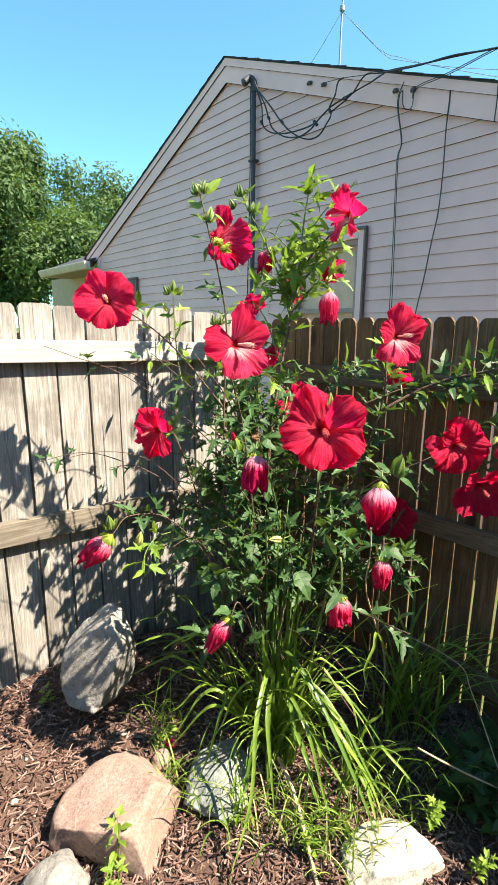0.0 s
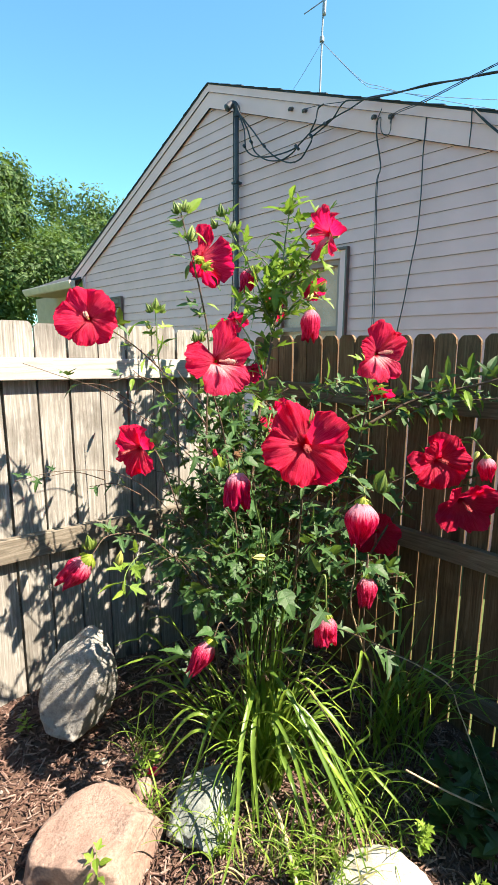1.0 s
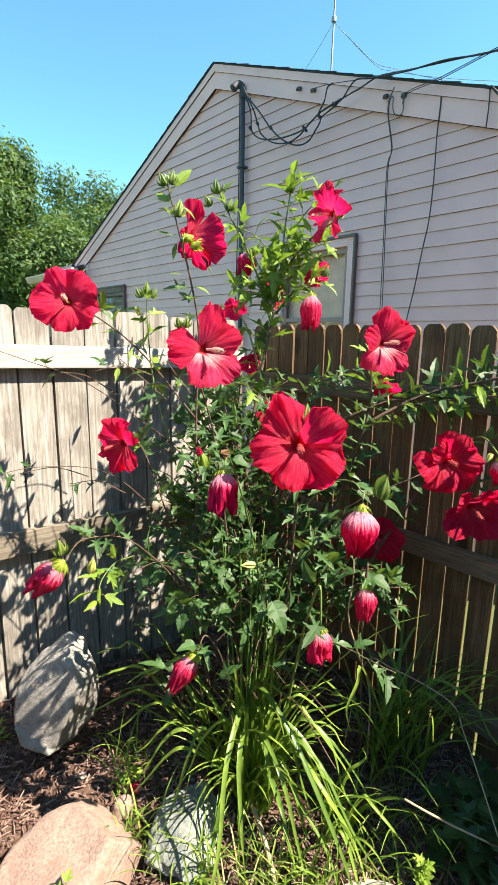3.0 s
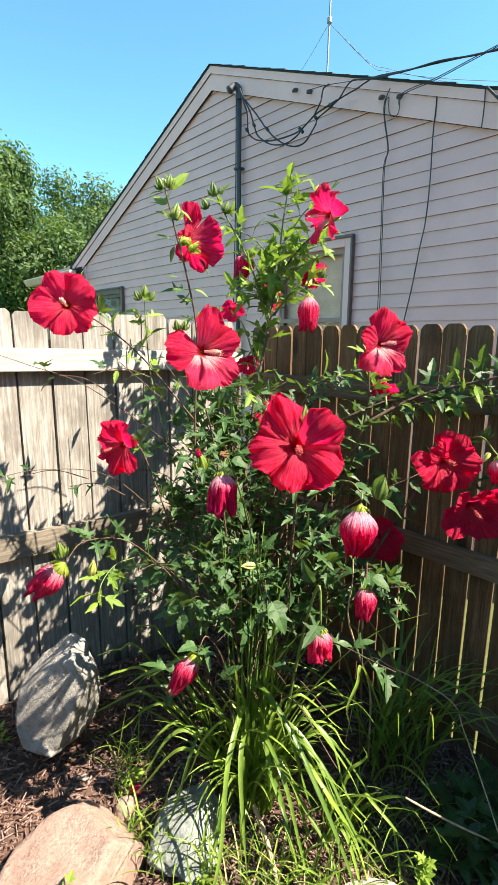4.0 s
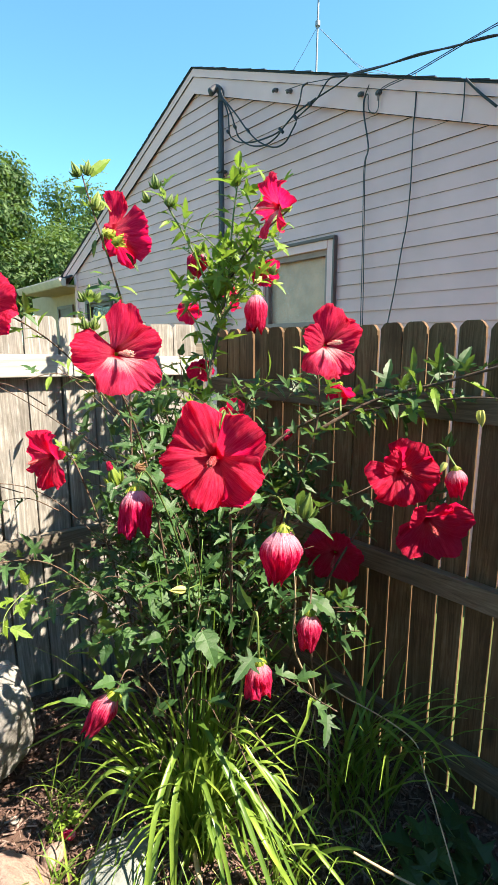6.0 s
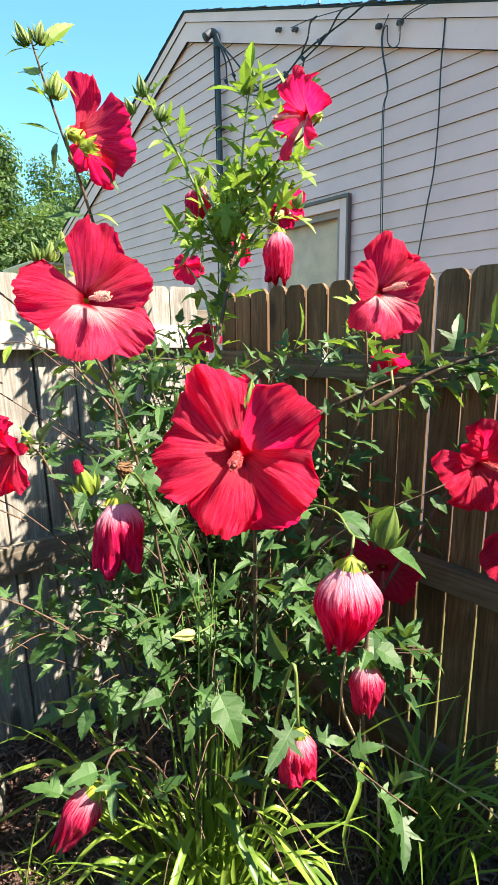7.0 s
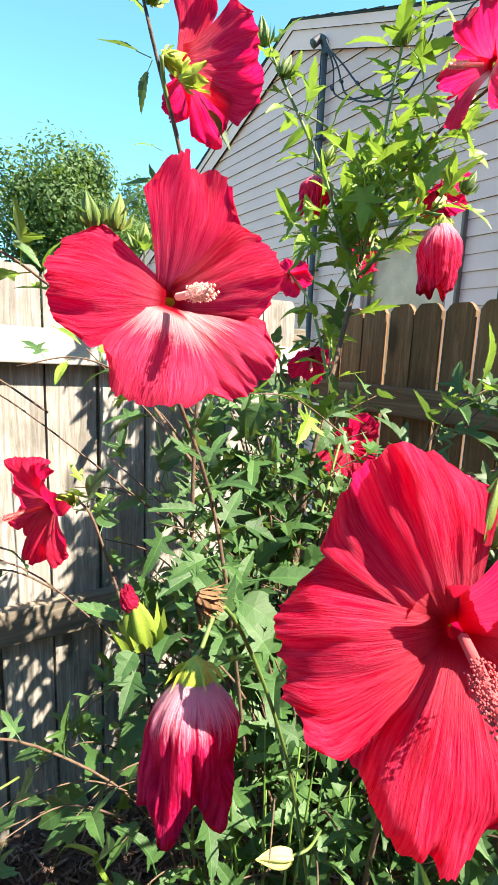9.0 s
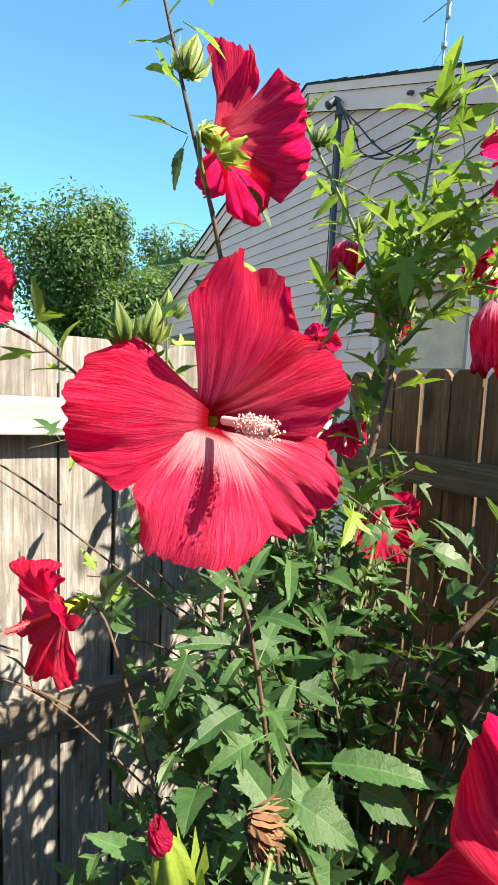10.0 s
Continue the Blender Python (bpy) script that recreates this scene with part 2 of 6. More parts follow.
# frame bronze, also used for sheets that stand for unlit rooms
FRAME_ROOM_DARK = plain("dark bronze frame and unlit room", (0.14, 0.08, 0.068), 0.45)
SASH = plain("taupe painted sash", (0.36, 0.205, 0.18), 0.5)
BLIND = plain("cream window blind", (0.74, 0.38, 0.27), 0.6)
PIPE = plain("dark grey painted conduit", (0.05, 0.048, 0.055), 0.55, metal=0.1)
CABLE = plain("black cable sheath", (0.015, 0.015, 0.018), 0.45)
STEEL = plain("dull galvanised steel", (0.30, 0.30, 0.31), 0.55, metal=0.6)
RUST = plain("dull weathered iron", (0.12, 0.10, 0.095), 0.6, metal=0.4, var=0.4, scale=60)
GUTTER = plain("cream gutter enamel", (0.62, 0.46, 0.36), 0.4)
glass_m, glass_t, glass_b = material("window glass", 0.03)
glass_b.inputs["IOR"].default_value = 1.12
glass_b.inputs["Transmission Weight"].default_value = 1.0
glass_b.inputs["Base Color"].default_value = (0.97, 0.98, 0.97, 1)
GLASS = glass_m
PETAL = petal_material("red hibiscus petal", (0.67, 0.002, 0.045), (0.98, 0.075, 0.190), (0.48, 0.0, 0.020), (0.13, 0.04), lines=(0.40, 0.66), trans=0.56, glare=0.10)
# lit copy of the petal, sun glare painted over its base
PETAL_SUNLIT = petal_material("red hibiscus petal with painted sun glare", (0.66, 0.002, 0.050), (0.96, 0.085, 0.20), (0.50, 0.0, 0.03), (0.12, 0.04), trans=0.45, glare=0.9)
# pale crown colour in both folded petals imitates sunlight on the top
WILT = petal_material("folded crimson petal", (0.48, 0.001, 0.046), (0.90, 0.055, 0.19), (0.90, 0.46, 0.58), (-0.06, -0.34), (0.42, 0.56), 0.9, 0.42)
WILT_LIT_CROWN = petal_material("folded crimson petal with a painted sunlit crown", (0.52, 0.001, 0.055), (0.86, 0.030, 0.19), (0.93, 0.56, 0.70), (0.02, -0.27), (0.42, 0.57), 0.9, 0.50)
# crimson stamen, dulled to stand for blooms in shade
PISTIL_SHADED = plain("crimson stamen dulled as shade", (0.42, 0.055, 0.06), 0.7)
PISTIL = plain("pale pink stamen", (0.80, 0.40, 0.34), 0.6)
CALYX = leaf_material("yellow green calyx", (0.24, 0.31, 0.035), (0.46, 0.50, 0.07), 0.3)
SHOOT = leaf_material("fresh green shoot", (0.07, 0.16, 0.03), (0.15, 0.26, 0.05), 0.1)
BUD_GREEN = leaf_material("ribbed bud green", (0.09, 0.15, 0.03), (0.20, 0.27, 0.055), 0.2)
BUD_RIPE = leaf_material("swollen bud green", (0.14, 0.22, 0.03), (0.28, 0.35, 0.05), 0.25)
LEAF = leaf_material("hibiscus leaf", (0.024, 0.068, 0.020), (0.066, 0.145, 0.042), 0.24, 0.50, veins=True)
LEAF_MASS = leaf_material("hibiscus leaf mass", (0.024, 0.068, 0.020), (0.066, 0.145, 0.042), 0.24, 0.50, island=True)
# leaf green darkened to stand for the deep shade by the fence
WEED_SHADED = leaf_material("weed leaf darkened as shade", (0.02, 0.045, 0.012), (0.04, 0.085, 0.02), 0.15)
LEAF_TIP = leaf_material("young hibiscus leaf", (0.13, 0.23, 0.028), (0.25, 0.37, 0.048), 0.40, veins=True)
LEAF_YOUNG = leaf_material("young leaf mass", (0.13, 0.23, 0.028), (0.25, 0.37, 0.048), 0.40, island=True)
BLADE = leaf_material("daylily blade", (0.085, 0.17, 0.028), (0.30, 0.43, 0.07), 0.38, 0.32)
STRAW = leaf_material("pale straw blade", (0.30, 0.30, 0.11), (0.52, 0.47, 0.24), 0.3, 0.5)
# colours of the two unseen walls that shape the light
SKY_BLOCKER = plain("tan sky blocker", (0.34, 0.28, 0.22), 0.7, var=0.1, scale=3)
BOUNCE_WALL = wood("weathered bounce boards", (0.12, 0.09, 0.065), (0.25, 0.21, 0.16), (0.38, 0.33, 0.27), "z", 0.4)
# near-black colour that imitates the shade under overlapping boards
LAP_SHADE = plain("painted lap shade", (0.03, 0.026, 0.03), 0.9, spec=0.0)
WITHERED = plain("withered brown petal", (0.17, 0.085, 0.035), 0.85, var=0.4, scale=60)
DRY = plain("dry straw stem", (0.42, 0.32, 0.20), 0.8, var=0.3, scale=40)
BARK = speckled("brown woody cane", (0.13, 0.085, 0.058), (0.06, 0.038, 0.028), 90)
GREEN_STEM = leaf_material("green shoot", (0.10, 0.16, 0.04), (0.17, 0.22, 0.06), 0.05)
TREE_LEAF = leaf_material("tree leaf", (0.024, 0.058, 0.016), (0.095, 0.165, 0.044), 0.28, 0.62, island=True, scale=3)
TREE_BARK = speckled("tree bark", (0.14, 0.11, 0.08), (0.06, 0.045, 0.035), 14)
MULCH = speckled("dark bark mulch soil", (0.12, 0.073, 0.055), (0.036, 0.020, 0.016), 55, 0.95, 1.0)
GRASS = speckled("summer lawn", (0.09, 0.12, 0.035), (0.05, 0.07, 0.02), 9, 0.9, 0.8)
PINK_ROCK = speckled("pink granite", (0.32, 0.230, 0.19), (0.13, 0.088, 0.074), 90, 0.85, 0.6, big=(0.25, 0.155, 0.125))
GREY_ROCK = speckled("pale limestone", (0.30, 0.29, 0.27), (0.11, 0.105, 0.098), 45, 0.9, 0.9, big=(0.17, 0.162, 0.15))
LICHEN_ROCK = speckled("lichened grey stone", (0.17, 0.19, 0.18), (0.07, 0.08, 0.075), 34, 0.9, 0.9, big=(0.34, 0.36, 0.33))
WHITE_ROCK = speckled("white quartz stone", (0.42, 0.405, 0.36), (0.22, 0.20, 0.165), 30, 0.85, 0.7)


def chip_material():
    m, t, b = material("wood mulch chip", 0.9, spec=0.2)
    g = t.nodes.new("ShaderNodeNewGeometry")
    n = noise_at(t, coords(t, (1, 1, 1)), 120, 4)
    col = ramp(t, g.outputs["Random Per Island"], [(0.0, (0.066, 0.035, 0.028)), (0.45, (0.140, 0.083, 0.068)), (0.8, (0.235, 0.155, 0.130)), (1.0, (0.34, 0.25, 0.215))])
    col = mix(t, ramp_fac(t, n, 0.4, 0.7, 0.5), col, (0.09, 0.05, 0.035))
    t.links.new(col, b.inputs["Base Color"])
    return m


CHIP = chip_material()


# ---- ground ----
def ground_height(x, y):
    return 0.10 + 0.035 * noise.noise(Vector((x * 1.3, y * 1.3, 3.1))) + 0.085 * max(0.0, min(1.0, (y - 1.35) / 0.7)) * max(0.0, min(1.0, (1.4 - x) / 0.6))


def make_ground():
    xs = [-400, -60, -15, -6] + [-3 + 0.5 * i for i in range(1, 30)] + [15, 30, 80, 400]
    verts, faces = [], []
    for y in xs:
        for x in xs:
            verts.append((x, y, 0.02))
    n = len(xs)
    for j in range(n - 1):
        for i in range(n - 1):
            faces.append((j * n + i, j * n + i + 1, (j + 1) * n + i + 1, (j + 1) * n + i))
    solid("ground", mesh("ground", verts, faces), GRASS, "short green summer lawn round the fenced bed", "lawn", kind="structure")


def make_bed():
    nx, ny = 90, 84
    x0, x1, y0, y1 = -0.75, 2.085, -0.35, 2.17
    verts, faces = [], []
    for j in range(ny + 1):
        for i in range(nx + 1):
            x, y = x0 + (x1 - x0) * i / nx, y0 + (y1 - y0) * j / ny
            z = ground_height(x, y) + 0.012 * noise.noise(Vector((x * 14, y * 14, 0)))
            if i in (0, ) or j == 0:
                z = 0.015
            verts.append((x, y, z))
    for j in range(ny):
        for i in range(nx):
            a = j * (nx + 1) + i
            faces.append((a, a + 1, a + nx + 2, a + nx + 1))
    solid("flower_bed", mesh("flower_bed", verts, faces, smooth=True), MULCH, "dark brown mulched soil of the corner flower bed", "flower bed", kind="structure")


def make_chips():
    r = random.Random(3)
    verts, faces = [], []
    for k in range(34000):
        x, y = r.uniform(-0.7, 2.05), r.uniform(-0.3, 2.14)
        z = ground_height(x, y) + r.uniform(0.002, 0.02)
        L, w, h = r.uniform(0.006, 0.026), r.uniform(0.0016, 0.0050), r.uniform(0.001, 0.0028)
        m = Matrix.Translation((x, y, z)) @ Euler((r.gauss(0, .3), r.gauss(0, .3), r.uniform(0, 6.3))).to_matrix().to_4x4()
        b = len(verts)
        t0, t1 = r.uniform(0.3, 1), r.uniform(0.3, 1)
        for sx, ww in ((-1, t0), (1, t1)):
            for sy, sz in ((-1, -1), (1, -1), (0.7, 1), (-0.7, 1)):
                verts.append(m @ Vector((sx * L, sy * w * ww, sz * h)))
        faces += [(b, b + 3, b + 2, b + 1), (b + 4, b + 5, b + 6, b + 7), (b, b + 1, b + 5, b + 4), (b + 1, b + 2, b + 6, b + 5), (b + 2, b + 3, b + 7, b + 6), (b + 3, b, b + 4, b + 7)]
    solid("wood_mulch", mesh("wood_mulch", verts, faces), CHIP, "reddish brown shredded wood mulch strewn over the bed", "mulch", kind="stuff")


make_ground()
make_bed()
make_chips()


# ---- house ----
HX = 4.02
PEAK_Y = 4.90


def rake_z(y, drop):
    """Height of the roof line over the gable wall, lowered by drop."""
    return 4.655 - drop - (0.393 * (PEAK_Y - y) if y < PEAK_Y else 0.434 * (y - PEAK_Y))


def rake_y(z, side, drop):
    d = max(0.0, 4.655 - drop - z)
    return PEAK_Y - d / 0.393 if side < 0 else PEAK_Y + d / 0.434


WALL_Y0, WALL_Y1 = 0.4, 8.37
OPENINGS = [(2.985, 3.80, 1.30, 2.565), (7.19, 7.99, 1.55, 2.405)]


def make_house():
    house = thing("house", (HX, PEAK_Y, 0.02), "lilac-grey clapboard house with a gable and dark shingles", "house")
    # closed core behind the boards, with the window openings left out
    ys = [WALL_Y0] + sorted(v for o in OPENINGS for v in o[:2]) + [WALL_Y1]
    cells = []
    for a, b in zip(ys, ys[1:]):
        hole = [o for o in OPENINGS if abs(o[0] - a) < 1e-6]
        if hole:
            cells += [(HX + .012, HX + .14, a, b, 0.02, hole[0][2]), (HX + .012, HX + .14, a, b, hole[0][3], 2.72)]
        else:
            cells.append((HX + .012, HX + .14, a, b, 0.02, 2.72))
    part("wall", join_boxes("wall", cells), SIDING, house)
    gv = [(x, y, z) for x in (HX + .012, HX + .14) for y, z in ((WALL_Y0, 2.723), (WALL_Y1, 2.723), (WALL_Y1, rake_z(WALL_Y1, .14)), (PEAK_Y, rake_z(PEAK_Y, .14)), (WALL_Y0, rake_z(WALL_Y0, .14)))]
    gf = [(0, 1, 2, 3, 4), (9, 8, 7, 6, 5)] + [(k, k + 5, (k + 1) % 5 + 5, (k + 1) % 5) for k in range(5)]
    part("wall", mesh("gable", gv, gf), SIDING, house)
    for y in (WALL_Y0, WALL_Y1):
        part("wall", box("side_wall", HX + .14, 12.0, y - .06, y + .06, 0.02, rake_z(y, .14)), SIDING, house)
    # clapboards
    step, z, strong = 0.1128, 0.1006, False
    while z < 4.45:
        lip, strong = (.006, False) if strong else (.0025, True)
        z1 = z + step + 0.004
        a0, a1 = max(WALL_Y0, rake_y(z, -1, .17)), max(WALL_Y0, rake_y(z1, -1, .17))
        b0, b1 = min(WALL_Y1, rake_y(z, 1, .17)), min(WALL_Y1, rake_y(z1, 1, .17))
        spans = [[a0, a1, b0, b1]]
        for o in OPENINGS:
            if z < o[3] and z1 > o[2]:
                nxt = []
                for s in spans:
                    if s[0] < o[0] and s[2] > o[1]:
                        nxt += [[s[0], s[1], o[0], o[0]], [o[1], o[1], s[2], s[3]]]
                    else:
                        nxt.append(s)
                spans = nxt
        for c0, c1, d0, d1 in spans:
            v = []
            for y0, y1, in ((c0, c1), (d0, d1)):
                v += [(HX + .011, y0, z), (HX + .001 - lip, y0, z), (HX - lip, y0, z + .004), (HX + .007, y1, z1), (HX + .011, y1, z1)]
            f = [(0, 1, 2, 3, 4), (9, 8, 7, 6, 5)] + [(k, k + 5, (k + 1) % 5 + 5, (k + 1) % 5) for k in range(5)]
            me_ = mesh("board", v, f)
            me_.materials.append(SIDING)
            me_.materials.append(LAP_SHADE)
            # underside of the lap coloured as if in shade
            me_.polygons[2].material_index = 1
            part("board", me_, SIDING, house)
        z += step
    # rake boards and roof
    for side, yend in ((-1, WALL_Y0 - .35), (1, WALL_Y1 + .45)):
        v = []
        for x in (HX - .034, HX - .012):
            for y, d in ((PEAK_Y, .014), (yend, .014), (yend, .245), (PEAK_Y, .245)):
                v.append((x, y, rake_z(y, d)))
        f = [(0, 1, 2, 3), (7, 6, 5, 4), (0, 4, 5, 1), (1, 5, 6, 2), (2, 6, 7, 3), (3, 7, 4, 0)]
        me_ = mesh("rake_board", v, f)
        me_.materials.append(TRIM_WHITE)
        me_.materials.append(LAP_SHADE)
        # bottom edge painted as the shadow line below the rake
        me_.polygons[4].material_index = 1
        part("rake_board", me_, TRIM_WHITE, house, "white painted rake board")
        v = []
        for x in (HX - .048, HX - .035):
            for y, d in ((PEAK_Y, .012), (yend, .012), (yend, .085), (PEAK_Y, .085)):
                v.append((x, y, rake_z(y, d)))
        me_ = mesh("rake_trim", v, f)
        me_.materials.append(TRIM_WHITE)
        me_.materials.append(LAP_SHADE)
        # same painted shadow line under the trim
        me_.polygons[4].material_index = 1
        part("rake_trim", me_, TRIM_WHITE, house)
        v = []
        for x in (HX - .055, 12.0):
            for y, d in ((PEAK_Y, -.002), (yend - side * -.08, -.002), (yend - side * -.08, .010), (PEAK_Y, .010)):
                v.append((x, y, rake_z(y, d)))
        roof = part("roof", mesh("roof", v, f), SHINGLE, house, "dark asphalt shingle roof slope")
        n = 26
        L = abs(yend + side * .08 - PEAK_Y)
        for k in range(n):
            ya, yb = PEAK_Y + side * L * k / n, PEAK_Y + side * L * (k + 1.06) / n
            v = []
            for x in (HX - .066, HX + .25):
                for y, d in ((ya, -.003), (yb, -.009 - .003 * (k % 3)), (yb, -.0025), (ya, -.0022)):
                    v.append((x, y, rake_z(y, d)))
            part("shingle", mesh("shingle", v, f), SHINGLE, roof)
    # windows
    for (y0, y1, z0, z1) in OPENINGS:
        w = .07
        win = part("window", join_boxes("window_frame", [
            (HX - .03, HX + .05, y0 - w, y0, z0 - w, z1 + w), (HX - .03, HX + .05, y1, y1 + w, z0 - w, z1 + w),
            (HX - .034, HX + .05, y0, y1, z1, z1 + w), (HX - .045, HX + .05, y0, y1, z0 - w, z0)]), TRIM_WHITE if y0 < 5 else FRAME_ROOM_DARK, house, "window with pale casing")
        part("sash", join_boxes("sash", [
            (HX + .0, HX + .045, y0, y0 + .045, z0, z1), (HX + .0, HX + .045, y1 - .045, y1, z0, z1),
            (HX + .002, HX + .047, y0 + .045, y1 - .045, z1 - .05, z1), (HX + .002, HX + .047, y0 + .045, y1 - .045, z0, z0 + .05),
            (HX + .002, HX + .047, y0 + .045, y1 - .045, (z0 + z1) / 2 - .02, (z0 + z1) / 2 + .02)]), SASH if y0 < 5 else FRAME_ROOM_DARK, win, "taupe painted sash" if y0 < 5 else "dark bronze sash")
        pane = part("pane", box("pane", HX + .02, HX + .026, y0 + .045, y1 - .045, z0 + .05, z1 - .05), GLASS, win)
        pane.visible_shadow = False
        if y0 < 5:
            part("blind", join_boxes("blind", [(HX + .075, HX + .08, y0 + .02, y1 - .02, z0 + .25, z1 - .01), (HX + .07, HX + .085, y0 + .02, y1 - .02, z0 + .22, z0 + .25)]), BLIND, win, "lowered dull cream roller blind")
        # dark sheet standing in for the unlit room behind the glass
        part("backing", box("backing", HX + .10, HX + .12, y0 - .01, y1 + .01, z0 - .01, z1 + .01), FRAME_ROOM_DARK, win)
        part("cap", join_boxes("cap", [(HX - .05, HX - .008, y0 - w - .02, y1 + w + .02, z1 + w + .002, z1 + w + .025), (HX - .05, HX - .008, y0 - w - .022, y0 - w - .004, z0 - w, z1 + w)]), FRAME_ROOM_DARK, win)
    part("corner_board", join_boxes("corner_board", [(HX - .022, HX + .1, WALL_Y1 - .02, WALL_Y1 + .07, .05, 2.98)]), TRIM_WHITE, house)
    # low wing with its eave and gutter
    part("wing_wall", box("wing_wall", 4.35, 4.5, WALL_Y1 + .07, 11.6, .02, 2.75), TAN, house, "tan painted wing wall")
    part("soffit", box("soffit", 3.82, 4.35, WALL_Y1 + .02, 10.45, 2.70, 2.735), TAN, house)
    wr = [(3.78, 8.46, 2.83), (3.78, 10.5, 2.83), (6.5, 10.5, 3.9), (6.5, 8.46, 3.9)]
    wr += [(x, y, z - .03) for x, y, z in wr]
    part("wing_roof", mesh("wing_roof", wr, [(0, 1, 2, 3), (7, 6, 5, 4), (0, 4, 5, 1), (1, 5, 6, 2), (2, 6, 7, 3), (3, 7, 4, 0)]), SHINGLE, house)
    g = []
    prof = [(3.80, 2.82), (3.70, 2.82), (3.69, 2.80), (3.71, 2.75), (3.74, 2.70), (3.80, 2.70)]
    for y in (8.30, 10.5):
        g += [(x, y, z) for x, z in prof]
    k = len(prof)
    gf = [tuple(range(k)), tuple(reversed(range(k, 2 * k)))] + [(i, i + k, (i + 1) % k + k, (i + 1) % k) for i in range(k)]
    part("gutter", mesh("gutter", g, gf), GUTTER, house, "cream enamelled eaves gutter")
    wy0, wy1, wz0, wz1 = 9.35, 10.1, 1.7, 2.5
    w2 = part("window", join_boxes("wing_window", [(4.31, 4.349, wy0, wy0 + .06, wz0, wz1), (4.31, 4.349, wy1 - .06, wy1, wz0, wz1), (4.312, 4.349, wy0 + .06, wy1 - .06, wz1 - .06, wz1), (4.312, 4.349, wy0 + .06, wy1 - .06, wz0, wz0 + .06)]), FRAME_ROOM_DARK, house)
    # opaque dark panel in place of glass before an unlit room
    part("pane", box("pane", 4.335, 4.345, wy0 + .06, wy1 - .06, wz0 + .06, wz1 - .06), FRAME_ROOM_DARK, w2)
    return house


make_house()


def make_conduit():
    c = thing("service_conduit", (HX - .05, 4.41, 0.02), "dark grey electric service pipe strapped to the house wall", "pipe")
    part("pipe", tube("pipe", [(HX - .055, 4.41, .02), (HX - .055, 4.41, 2), (HX - .055, 4.41, 4.2)], .025, sides=12), PIPE, c)
    part("weatherhead", tube("weatherhead", [(HX - .055, 4.41, 4.16), (HX - .06, 4.41, 4.25), (HX - .10, 4.43, 4.28), (HX - .16, 4.45, 4.23)], .032, .038, sides=12), PIPE, c, "hooded metal weatherhead")
    for z in (1.2, 2.4, 3.5):
        part("strap", join_boxes("strap", [(HX - .095, HX - .012, 4.37, 4.45, z, z + .02)]), PIPE, c)
    part("wire", tube("wire", [(HX - .02, 4.50, 4.27), (HX - .02, 4.505, 3.2), (HX - .02, 4.54, 2.0)], .006), CABLE, c)


